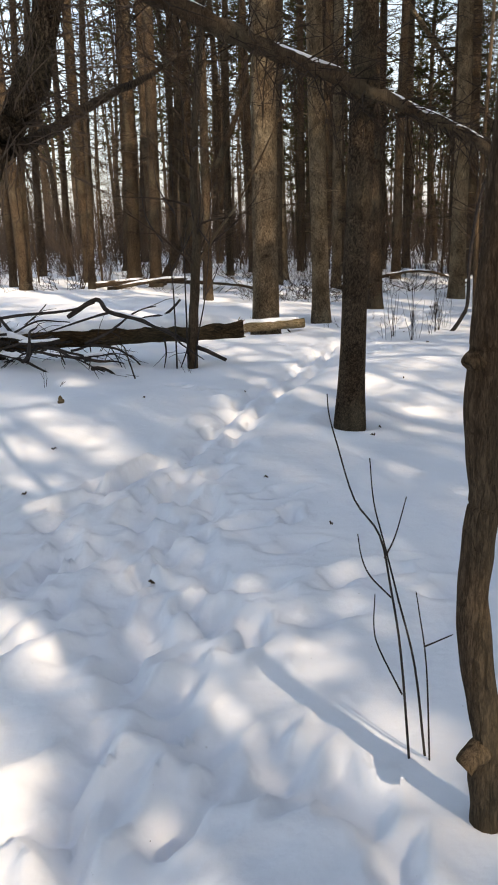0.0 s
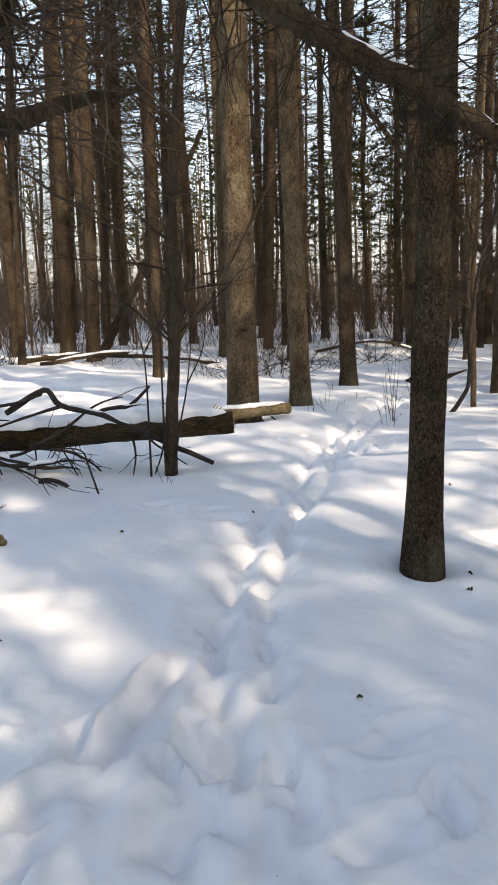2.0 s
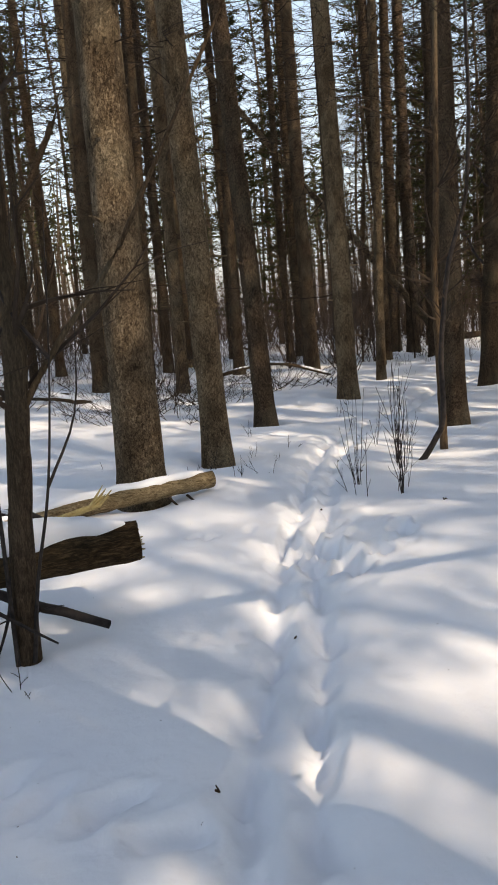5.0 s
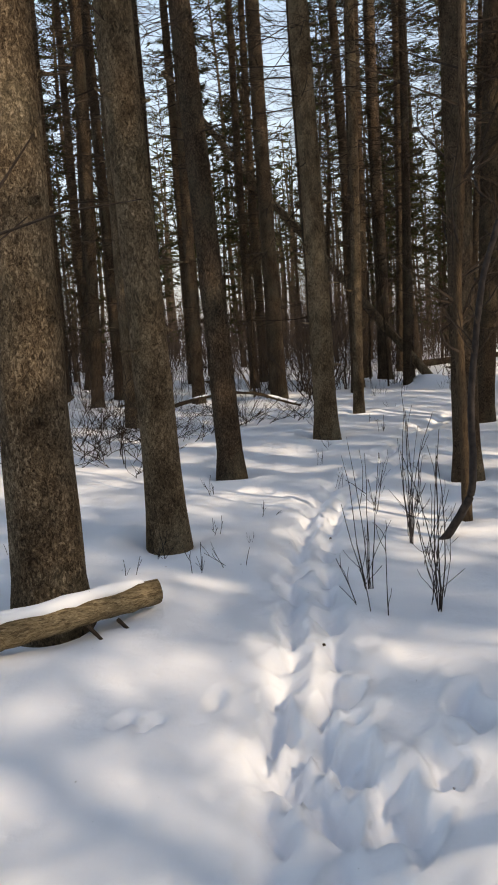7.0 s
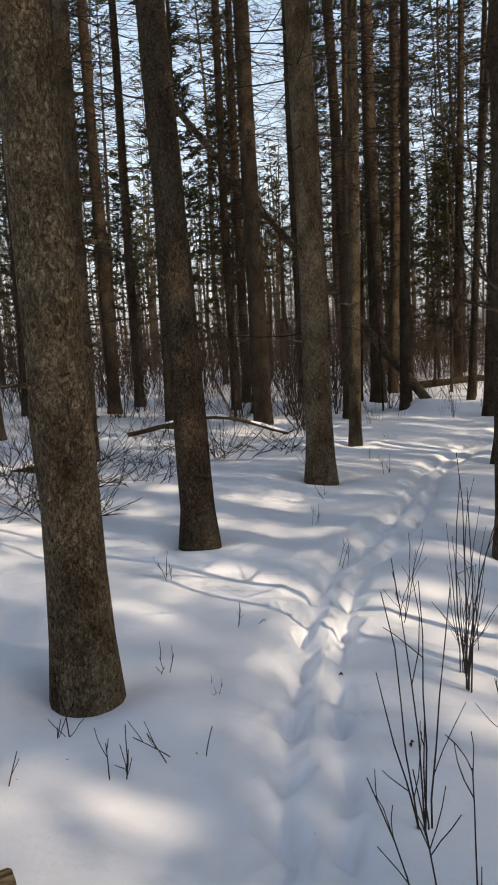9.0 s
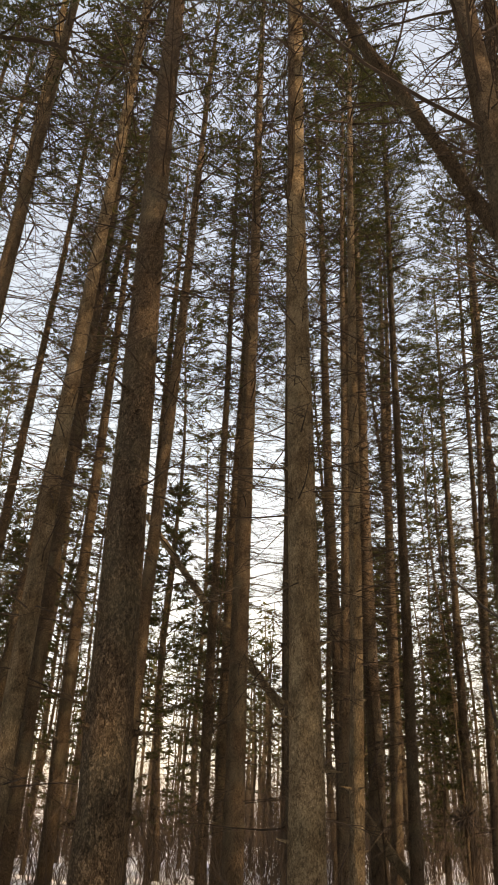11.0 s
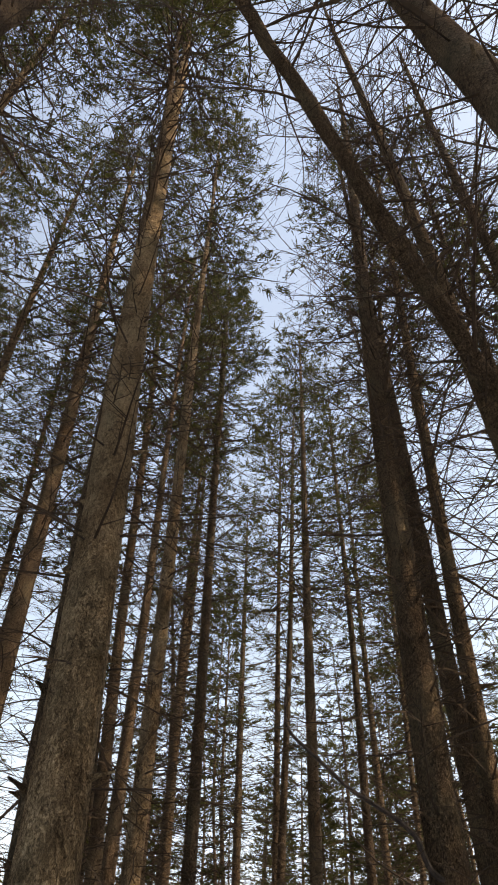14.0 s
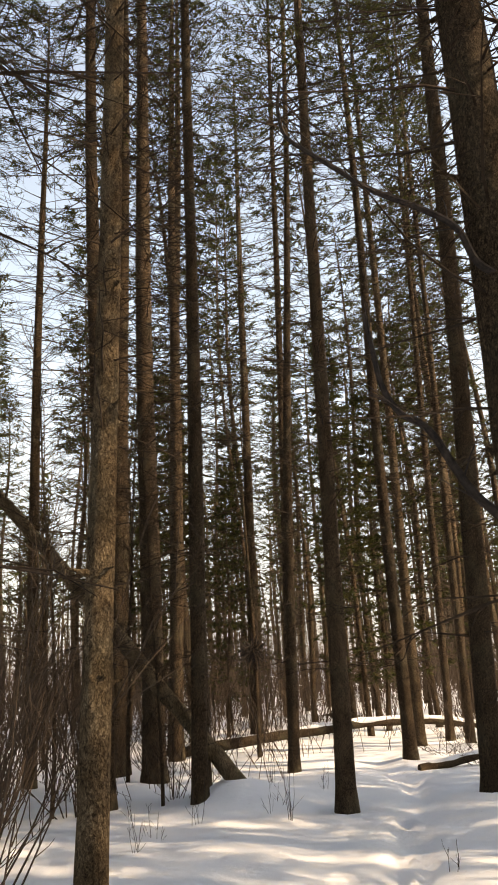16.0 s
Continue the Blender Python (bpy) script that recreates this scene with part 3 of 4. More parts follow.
# Pines further in.
for i, (x, y, dia, lx, ly) in enumerate((
        (-5.85, 20.5, 0.33, -0.003, 0.0), (-4.75, 23.7, 0.34, 0.006, 0.0), (-3.3, 23.2, 0.42, 0.033, 0.005), (-2.6, 22.9, 0.36, 0.013, 0.0), (1.2, 22.9, 0.35, 0.0, 0.0),
        (4.83, 17.0, 0.16, -0.012, 0.004), (-4.46, 30.0, 0.45, 0.07, 0.01), (-2.4, 21.0, 0.33, 0.04, 0.004), (-2.2, 31.5, 0.4, 0.034, 0.0),         (0.95, 21.3, 0.33, 0.027, -0.003), (2.46, 24.1, 0.28, 0.04, -0.006), (2.38, 19.3, 0.25, 0.022, -0.004), (9.86, 25.3, 0.3, -0.016, 0.007), (12.3, 29.5, 0.45, 0.016, -0.009),
        (3.35, 31.5, 0.5, 0.06, -0.008), (3.7, 34.6, 0.36, 0.01, 0.0), (14.6, 26.7, 0.22, 0.05, -0.039), (14.4, 30.6, 0.34, 0.017, -0.01), (8.9, 23.7, 0.2, 0.019, -0.01),
        (3.4, 26.5, 0.3, 0.01, 0.0), (4.4, 28.2, 0.34, 0.0, 0.01), (5.6, 30.6, 0.3, 0.0, 0.0), (2.2, 28.6, 0.28, 0.02, 0.0), (7.6, 27.6, 0.26, 0.0, 0.0), (6.8, 31.6, 0.35, 0.0, 0.0), (8.8, 30.0, 0.3, 0.01, 0.0), (19.4, 27.6, 0.28, 0.014, -0.016), (20.8, 27.8, 0.22, 0.027, -0.035), (20.3, 26.8, 0.22, 0.02, -0.026), (15.1, 31.8, 0.38, 0.028, -0.018), (-0.75, 16.06, 0.2, 0.03, -0.01), (7.9, 26.6, 0.42, 0.0, 0.0),
        (-6.9, 24.5, 0.24, 0.06, 0.01), (-6.2, 27.5, 0.26, 0.02, 0.0), (-7.6, 29.0, 0.3, 0.05, 0.0), (-5.4, 26.2, 0.2, 0.07, 0.02), (-3.9, 26.8, 0.24, 0.03, 0.0), (-4.1, 20.6, 0.18, 0.06, 0.01), (-6.6, 21.9, 0.22, 0.03, 0.0), (-2.0, 27.4, 0.26, 0.02, 0.0), (-3.0, 33.2, 0.3, 0.05, 0.0), (-0.4, 25.2, 0.24, 0.02, 0.0), (0.4, 28.4, 0.3, 0.0, 0.01))):
    pine(x, y, dia, lx, ly, 23.5 + (i * 7 % 5) * 0.9, 60 + i, TAN_SUNLIT_BARK if i in (4, 11) else DARK_BARK if i % 3 else PINE_BARK, well=False, pool=MID_CROWNS)

pine(10.1, 28.7, 0.25, 0.0, 0.0, 18.0, 97, DARK_BARK, well=False, pool=MID_CROWNS)

# The wood around: unseen pines added for shade behind and to both sides, then the stand out to its edge.
FAR = []
for v in range(10):
    ob = tagged(new("pine_tree"), "far pine with a dark stem and thin green crown" if v < 6 else "pine with a dark stem and full green crown" if v < 9 else "young spruce with dark green boughs almost to the snow", "tree", "pines further off in the wood")
    part("trunk", trunk_mesh((0.17, 0.21, 0.26, 0.15, 0.23, 0.3, 0.3, 0.36, 0.26, 0.3)[v], 20.0, 300 + v, 8, 1.0, 0.15, DARK_BARK if v % 3 else PINE_BARK, knots=0), ob)
    if v < 6:
        part("limbwork", FAR_LIMBS[v % 3], ob, kind="stuff")
    part("crown", FAR_CROWNS[(v + v // 3) % 3] if v < 6 else DENSE_CROWNS[v % 2] if v < 9 else SPRUCE_CROWN, ob, kind="stuff")
    FAR.append(ob)
rng = random.Random(5)
stand, fresh = [], set(range(10))


def sun_gap(x, y):
    """Strips towards the sun, kept thin among the unseen pines to let light onto stems and snow."""
    return any(abs((x - a) * 0.82 + (y - c) * 0.57) < w for a, c, w in ((0.55, 10.6, 1.9), (4.64, 16.4, 1.7), (6.66, 19.25, 1.2)))


def thin_shade(x, y):
    # Where a few unseen pines are added to break up the sun.
    return sun_gap(x, y) and x > 4.5 + 0.35 * max(y, 0) and y < 14


def beside(x, y):
    """Ground out of view behind the start of the trail and to both sides of it, where pines are added for shade."""
    behind = y < -1.2 - 0.25 * abs(x)
    right = 0 <= y < 17 and x > 5.5 + 0.45 * y
    left = 0 <= y < 26 and x < -3.0 - 0.42 * y
    return (behind or right or left) and not (sun_gap(x, y) and x > 2) and -12 < x < 28 and -22 < y


def beyond(x, y):
    """Ground further in, past the measured stems."""
    return math.hypot(x - 6, y - 14) > 22 and y > 27 and y > 0.35 * abs(x) + 15 and (x > -4 - 0.1 * y or rng.random() < 0.4)


def plant(zone, count, kinds, box, gap, size=(0.85, 1.15)):
    placed = 0
    while placed < count:
        x, y = rng.uniform(box[0], box[1]), rng.uniform(box[2], box[3])
        if not zone(x, y) or any((x - a) ** 2 + (y - c) ** 2 < gap ** 2 for a, c in stand):
            continue
        stand.append((x, y))
        placed += 1
        m = lean_pose(x, y, rng.gauss(0, 0.02), rng.gauss(0, 0.02), rng.uniform(0, 6.28), rng.uniform(*size))
        k = rng.choice(kinds)
        ob = FAR[k] if k in fresh else copy_thing(FAR[k], m)
        fresh.discard(k)
        ob.matrix_basis = m


# Unseen pines that shade the trail, then a thin scatter for dappled sun.
plant(beside, 9, (6, 7, 8), (5, 17, -12, 5), 1.7)
plant(beside, 82, (6, 7, 8), (-12, 28, -22, 26), 1.8)
plant(thin_shade, 19, (0, 1, 2, 3, 4, 5), (4, 20, -16, 14), 2.2)
# Single unseen pines, set along the sun's path to shade bright snow.
for k, x, y in ((8, 9.3, -0.35), (4, 12.4, -4.5), (7, 10.6, -2.6), (6, 5.2, -5.5), (6, 8.4, -5.8)):
    copy_thing(FAR[k], lean_pose(x, y, 0.01, 0.0, k, 1.0))
    stand.append((x, y))
# More unseen pines, added to shade the snow along the trail's far end.
plant(lambda x, y: x > 11 + 0.2 * y and not sun_gap(x, y), 11, (6, 7, 8), (13, 24, 4, 17), 1.7)
plant(beyond, 50, (0, 1, 2, 3, 4, 5), (-10, 40, 27, 52), 1.7, (1.0, 1.32))
plant(beyond, 22, (6, 7, 8), (-6, 34, 27, 50), 1.5, (0.5, 0.85))
plant(beyond, 13, (9,), (1, 24, 28, 43), 1.4, (0.4, 0.7))
plant(beyond, 4, (9,), (22, 34, 28, 42), 1.4, (0.4, 0.6))
plant(beyond, 38, (0, 1, 2, 3, 4, 5), (-40, 62, 30, 75), 1.9, (1.0, 1.32))


# ---- fallen and leaning wood ----
def stem(b, pts, r0, r1, sides=5, steps=4, power=1.0):
    line = smooth_line(pts, steps)
    b.tube(line, taper(len(line), r0, r1, power), sides, True)
    return line


def skin(b, amount, scale, seed=0.0):
    """Shifts the vertices a little, so that round wood is uneven."""
    for i, p in enumerate(b.v):
        p = Vector(p)
        b.v[i] = p + Vector((noise.noise(p * scale + Vector((seed, 0, 0))), noise.noise(p * scale + Vector((0, 7 + seed, 0))), noise.noise(p * scale + Vector((0, 0, 13 + seed))))) * amount


def snow_cap(parent, pts, radius, seed, cover=1.0):
    """A bank of snow lying along the top of a limb: a flattened, uneven roll in broken lengths."""
    line = smooth_line(pts, 8)
    run = []
    for i, p in enumerate(line + [None]):
        if p is not None and (cover >= 1 or noise.noise(p * 2.3 + Vector((seed, 0, 0))) < cover - 0.5):
            run.append(p + Vector((0, 0, radius * 0.6)))
            continue
        n, b = len(run), Build()
        if n > 3:
            b.tube(run, [radius * (0.2 + 0.75 * min(1, math.sin(math.pi * (k + 0.3) / (n - 0.4)) * 2.2) * (0.85 + 0.3 * noise.noise(q * 3))) for k, q in enumerate(run)], 9, True)
            skin(b, radius * 0.35, 6.0, seed)
            part("snow_cap", b.mesh("snow_cap", SNOW), parent, "snow lying along its top")
        run = []


def main_log():
    ob = tagged(new("fallen_log"), "rotting brown fallen log under snow with a broken end", "log", "fallen wood")
    pts = [(-4.4, 8.15, 0.26), (-3.4, 8.2, 0.36), (-2.4, 8.3, 0.44), (-1.3, 8.38, 0.45), (-0.65, 8.42, 0.455), (-0.02, 8.46, 0.45)]
    b = Build()
    line = smooth_line(pts, 9)
    b.tube(line, taper(len(line), 0.118, 0.1), 18, True)
    skin(b, 0.016, 5.0)
    skin(b, 0.009, 22.0, 2)
    part("log_body", b.mesh("log_body", LOG_BARK), ob)
    snow_cap(ob, [Vector(p) + Vector((0, 0.01, 0.02)) for p in pts[:-1]] + [(-0.06, 8.465, 0.475)], 0.115, 4, 1.0)
    r = random.Random(8)
    b = Build()
    for i in range(26):
        a = r.uniform(0, 6.28)
        c = Vector((-0.02, 8.46, 0.45)) + Vector((0, math.cos(a), math.sin(a))) * r.uniform(0.0, 0.085)
        b.tube([c - Vector((0.03, 0, 0)), c + Vector((r.uniform(0.005, 0.035), r.uniform(-0.01, 0.01), r.uniform(-0.01, 0.02)))], [0.014, 0.003], 4, True)
    part("splintered_end", b.mesh("splintered_end", END_GRAIN, False), ob, "pale splintered break")
    for i in range(6):
        x = -2.7 + i * 0.43 + r.uniform(-0.16, 0.16)
        b = Build()
        top, foot = Vector((x, 8.33, 0.42)), Vector((x + r.uniform(-0.2, 0.2), 8.2 + r.uniform(-0.12, 0.1), ground(x, 8.2) - 0.05))
        knee = top.lerp(foot, 0.5) + Vector((r.uniform(-0.03, 0.03), -0.02, 0))
        stem(b, [top, knee, foot], r.uniform(0.006, 0.013), 0.005)
        for k in range(2):
            b.tube(branch_line(r, knee, (r.gauss(0, 1), -0.4, r.gauss(0.1, 0.5)), r.uniform(0.12, 0.4), 0.05, 4, 0.3), taper(5, 0.005, 0.002), 3)
        part("broken_limb", b.mesh("broken_limb", BLACK_TWIG), ob, "black broken limb propping the log")


main_log()


def short_log():
    ob = tagged(new("short_log"), "pale weathered round log with snow on top, lying against a pine", "log", "fallen wood")
    pts = [(-0.95, 9.98, 0.2), (-0.1, 10.2, 0.25), (0.4, 10.33, 0.255), (0.83, 10.44, 0.26)]
    b = Build()
    line = smooth_line(pts, 8)
    b.tube(line, taper(len(line), 0.07, 0.064), 14, True)
    skin(b, 0.01, 16.0)
    skin(b, 0.006, 45.0, 4)
    part("log_body", b.mesh("log_body", PALE_BARK), ob)
    snow_cap(ob, [Vector(p) + Vector((0, 0.01, 0.036)) for p in pts[:-1]] + [(0.76, 10.43, 0.297)], 0.05, 9, 1.0)
    for k, c in enumerate(((0.45, 10.28, 0.2), (0.6, 10.33, 0.19))):
        b = Build()
        stem(b, [c, Vector(c) + Vector((0.05, -0.07, -0.05)), Vector(c) + Vector((0.12, -0.1, -0.14))], 0.012, 0.005)
        part("broken_limb", b.mesh("broken_limb", TWIG), ob)
    b = Build()
    r = random.Random(3)
    for i in range(6):
        c = Vector((-0.12 + r.uniform(-0.03, 0.03), 9.95, 0.3))
        b.tube([c + Vector((-0.3, 0, -0.06)), c, c + Vector((0.1, 0.03, r.uniform(0.04, 0.15)))], [0.014, 0.016, 0.003], 4, True)
    slab = tagged(new("split_wood"), "fresh yellow splintered slab of wood lying on a log", "wood", "fallen wood")
    part("splinters", b.mesh("splinters", SPLIT_WOOD, False), slab)


short_log()


def limb_thing(name, label, lines, mat, snow=(), category="branch"):
    """One fallen limb: a main stem and its side shoots as parts."""
    ob = tagged(new(name), label, category, "fallen wood")
    for k, (pts, r0, r1) in enumerate(lines):
        b = Build()
        stem(b, pts, r0, r1, 7 if r0 > 0.02 else 5, 5)
        skin(b, r0 * 0.35, 11.0, k)
        part("main_stem" if k == 0 else "side_shoot", b.mesh("stem", mat), ob)
    for k, (pts, r) in enumerate(snow):
        snow_cap(ob, pts, r, 31 + k, 0.85)
    return ob


limb_thing("fallen_branch", "wet black crooked branch lying over a snowy log", [
    ([(-1.9, 8.1, 0.7), (-1.585, 8.11, 0.87), (-1.457, 8.12, 0.74), (-1.122, 8.14, 0.633), (-0.8, 8.163, 0.468), (-0.548, 8.18, 0.322), (-0.217, 8.2, 0.15)], 0.026, 0.022),
    ([(-1.457, 8.12, 0.73), (-1.7, 8.1, 0.672), (-2.3, 8.05, 0.5)], 0.016, 0.008), ([(-0.8, 8.163, 0.47), (-0.68, 8.05, 0.36), (-0.45, 7.98, 0.2)], 0.014, 0.005)], BLACK_TWIG,
    [([(-1.4, 8.12, 0.73), (-1.122, 8.14, 0.64), (-0.9, 8.15, 0.53)], 0.016)])
limb_thing("fallen_branch", "black forked branch poking out of the snow behind a log", [
    ([(-1.3, 8.88, 0.5), (-1.189, 8.89, 0.571), (-0.954, 8.9, 0.59), (-0.54, 8.93, 0.56), (-0.3, 8.95, 0.3)], 0.026, 0.016),
    ([(-0.954, 8.9, 0.59), (-0.831, 8.91, 0.685), (-0.745, 8.914, 0.779)], 0.018, 0.014)], BLACK_TWIG, [([(-1.1, 8.89, 0.57), (-0.8, 8.91, 0.6), (-0.55, 8.92, 0.56)], 0.018)])
limb_thing("fallen_branch", "tangle of black limbs under snow at a log's far end", [
    ([(-3.2, 7.9, 0.25), (-2.7, 7.95, 0.55), (-2.2, 8.0, 0.42), (-1.7, 7.95, 0.28)], 0.03, 0.012), ([(-3.3, 8.0, 0.5), (-2.6, 8.02, 0.72), (-1.9, 8.05, 0.77), (-1.6, 8.1, 0.84)], 0.02, 0.012),
    ([(-2.9, 7.85, 0.45), (-2.4, 7.85, 0.3), (-2.05, 7.8, 0.12)], 0.024, 0.01), ([(-2.5, 8.0, 0.55), (-2.2, 7.98, 0.68), (-1.85, 7.95, 0.66)], 0.014, 0.006)], BLACK_TWIG,
    [([(-3.1, 7.9, 0.33), (-2.7, 7.95, 0.55), (-2.3, 8.0, 0.46)], 0.04), ([(-2.9, 7.87, 0.45), (-2.4, 7.85, 0.31)], 0.03)])
limb_thing("fallen_branch", "thin forked grey twig stuck in the snow", [
    ([(-1.162, 7.654, 0.08), (-1.227, 7.647, 0.337), (-1.269, 7.642, 0.436), (-1.422, 7.625, 0.474), (-1.605, 7.605, 0.523)], 0.009, 0.004),
    ([(-1.226, 7.647, 0.34), (-1.184, 7.652, 0.403)], 0.004, 0.002), ([(-1.27, 7.642, 0.429), (-1.281, 7.641, 0.55), (-1.283, 7.641, 0.624)], 0.004, 0.002)], TWIG)


def tangle():
    """A heap of crooked black limbs over and round the log, each a part, with snow caught on some."""
    ob = tagged(new("branch_tangle"), "tangle of wet black crooked limbs heaped over a snowy log", "branch", "fallen wood")
    r = random.Random(44)
    for i in range(30):
        x, y = r.uniform(-3.4, -1.55), r.uniform(7.75, 8.3)
        z = ground(x, y) + r.uniform(0.02, 0.4)
        w = Vector((r.choice((-1, 1)) * r.uniform(0.6, 1.2), r.gauss(0, 0.35), r.uniform(-0.25, 0.5)))
        L = r.uniform(0.4, 1.3)
        pts = branch_line(r, (x, y, z), w, L, r.uniform(0.0, 0.16), 6, 0.22)
        b = Build()
        b.tube(smooth_line(pts, 3), taper(19, r.uniform(0.01, 0.026), 0.006), 6, True)
        for k in range(4):
            j = r.randint(1, 5)
            b.tube(branch_line(r, pts[j], w + Vector((r.gauss(0, 0.7), r.gauss(0, 0.7), r.gauss(0, 0.6))), r.uniform(0.12, 0.45), 0.06, 3, 0.25), taper(4, 0.006, 0.002), 3)
        part("limb", b.mesh("limb", BLACK_TWIG), ob)
        if i % 3 == 0:
            snow_cap(ob, [p + Vector((0, 0, 0.012)) for p in pts[:4]], 0.022, 60 + i, 0.8)


tangle()

OVER = [(-2.0, 4.08, 3.36), (-1.1, 4.58, 3.1), (-0.35, 5.01, 2.84), (0.3, 5.38, 2.62), (0.85, 5.62, 2.45), (1.4, 6.0, 2.28), (1.95, 6.3, 2.1), (3.2, 7.0, 1.3), (4.4, 7.7, -0.15)]


def hung_limb():
    ob = tagged(new("hung_limb"), "dead peeling limb with snow along its top, hung against a pine", "branch", "fallen wood")
    b = Build()
    line = smooth_line(OVER, 8)
    b.tube(line, taper(len(line), 0.066, 0.036), 10, True)
    skin(b, 0.03, 8.0)
    skin(b, 0.014, 26.0, 3)
    part("main_stem", b.mesh("stem", SAPLING_BARK), ob)
    snow_cap(ob, [Vector(p) + Vector((0, 0, 0.036)) for p in OVER[1:7]], 0.026, 14, 0.6)
    r = random.Random(21)
    b = Build()
    for i in range(230):
        p = line[r.randint(4, 50)]
        w = Vector((r.gauss(0.1, 0.6), r.gauss(-0.1, 0.5), r.gauss(-0.35, 0.55)))
        L = r.uniform(0.1, 0.75)
        pts = branch_line(r, p, w, L, r.uniform(-0.03, 0.16), 4, 0.22)
        b.tube(pts, taper(5, 0.0065, 0.0018), 3)
        for k in range(3):
            j = r.randint(1, 3)
            b.tube(branch_line(r, pts[j], w + Vector((r.gauss(0, 0.7), r.gauss(0, 0.7), r.gauss(0, 0.7))), L * 0.4, 0.08, 2, 0.3), [0.003, 0.002, 0.0012], 3)
    part("twig_spray", b.mesh("twig_spray", TWIG, False), ob, kind="stuff")


hung_limb()


def leaning_snag():
    ob = tagged(new("leaning_snag"), "crooked reddish dead tree leaning over the trail with fine twigs", "tree", "fallen wood")
    pts = [(-2.15, 3.2, -0.25), (-1.75, 3.4, 0.75), (-1.35, 3.56, 1.5), (-1.1, 3.64, 1.93), (-0.999, 3.667, 2.042), (-0.9, 3.7, 2.256), (-0.82, 3.727, 2.533), (-0.72, 3.8, 3.2), (-0.7, 3.9, 4.6)]
    b = Build()
    line = smooth_line(pts, 6)
    b.tube(line, taper(len(line), 0.1, 0.05), 10)
    skin(b, 0.03, 9.0)
    part("trunk", b.mesh("trunk", DARK_BARK), ob)
    b = Build()
    stem(b, [(-1.06, 3.6, 1.88), (-0.96, 4.2, 2.06), (-0.84, 5.3, 2.4), (-0.68, 6.6, 2.76), (-0.55, 8.0, 3.2)], 0.034, 0.02, 6)
    skin(b, 0.008, 12)
    part("limb", b.mesh("limb", DARK_BARK), ob)
    r = random.Random(77)
    b = Build()
    for i in range(170):
        p = line[r.randint(18, 46)]
        w = Vector((r.gauss(0.15, 0.7), r.gauss(0, 0.5), r.gauss(0.0, 0.6)))
        L = r.uniform(0.15, 0.7)
        q = branch_line(r, p, w, L, r.uniform(-0.05, 0.12), 4, 0.25)
        b.tube(q, taper(5, 0.005, 0.0015), 3)
        b.tube(branch_line(r, q[2], w + Vector((r.gauss(0, 0.8), r.gauss(0, 0.8), r.gauss(0, 0.8))), L * 0.5, 0.05, 3, 0.3), taper(4, 0.003, 0.0012), 3)
    part("twig_spray", b.mesh("twig_spray", REDDISH_TWIG, False), ob, kind="stuff")


leaning_snag()


def leaning_trunk(name, label, foot, top, r0, r1, mat, seed, twigs=26, sag=0.12):
    ob = tagged(new(name), label, "tree", "fallen wood")
    a, c = Vector(foot), Vector(top)
    pts = [a.lerp(c, t) + Vector((0, 0, -sag * math.sin(math.pi * t) + 0.05 * math.sin(9 * t + seed))) for t in (0, 0.2, 0.4, 0.6, 0.8, 1)]
    b = Build()
    line = smooth_line(pts, 8)
    b.tube(line, taper(len(line), r0, r1), 10, True)
    skin(b, r0 * 0.22, 5.0, seed)
    part("trunk", b.mesh("trunk", mat), ob)
    r = random.Random(seed)
    b = Build()
    for i in range(twigs):
        p = line[r.randint(8, len(line) - 1)]
        w = Vector((r.gauss(0, 1), r.gauss(0, 1), r.gauss(0.3, 0.8)))
        L = r.uniform(0.3, 1.5)
        q = branch_line(r, p, w, L, 0.0, 4, 0.2)
        b.tube(q, taper(5, 0.014, 0.003), 4)
        for k in range(2):
            b.tube(branch_line(r, q[r.randint(1, 3)], w + Vector((r.gauss(0, 0.8), r.gauss(0, 0.8), 0)), L * 0.5, 0.0, 3, 0.25), taper(4, 0.006, 0.002), 3)
    part("twig_spray", b.mesh("twig_spray", TWIG, False), ob, kind="stuff")
    return ob


leaning_trunk("leaning_tree", "dead bare tree leaning steeply against standing pines", (11.57, 24.29, -0.07), (6.2, 29.95, 9.4), 0.125, 0.085, TAN_SUNLIT_BARK, 5, 22)
leaning_trunk("leaning_tree", "dark dead tree leaning high across a pine", (12.0, 15.2, -0.4), (2.6, 14.45, 11.2), 0.14, 0.045, DARK_BARK, 6, 60, -0.25)
leaning_trunk("leaning_tree", "dark dead tree leaning among distant pines", (-2.35, 22.0, 0.1), (0.6, 20.9, 5.6), 0.13, 0.06, DARK_BARK, 7, 18)


for pts, r0, label in (([(14.5, 31.0, -0.2), (17.5, 29.8, 0.05), (20.5, 28.6, 0.1), (23, 27.8, -0.3)], 0.13, "long dark fallen trunk with snow on top, far in the wood"),
                       ([(15.8, 24.6, -0.35), (17.6, 23.7, -0.15), (20.0, 22.6, -0.25)], 0.09, "dark fallen trunk with snow on top"),
                       ([(-4.2, 21.4, 0.25), (-2.6, 20.6, 0.35), (-0.4, 19.2, 0.3), (0.6, 18.8, 0.1)], 0.08, "grey fallen stem under snow among brush"),
                       ([(-3.6, 20.2, 0.2), (-1.8, 19.9, 0.42), (0.2, 19.7, 0.25)], 0.06, "grey fallen stem under snow among brush"),
                       ([(3.6, 22.6, 0.0), (5.2, 22.2, 0.25), (6.4, 21.4, -0.1)], 0.05, "grey fallen stem under snow among brush")):
    limb_thing("fallen_log", label, [(pts, r0, r0 * 0.6)], DARK_BARK, [(pts, r0 * 0.8)], "log")


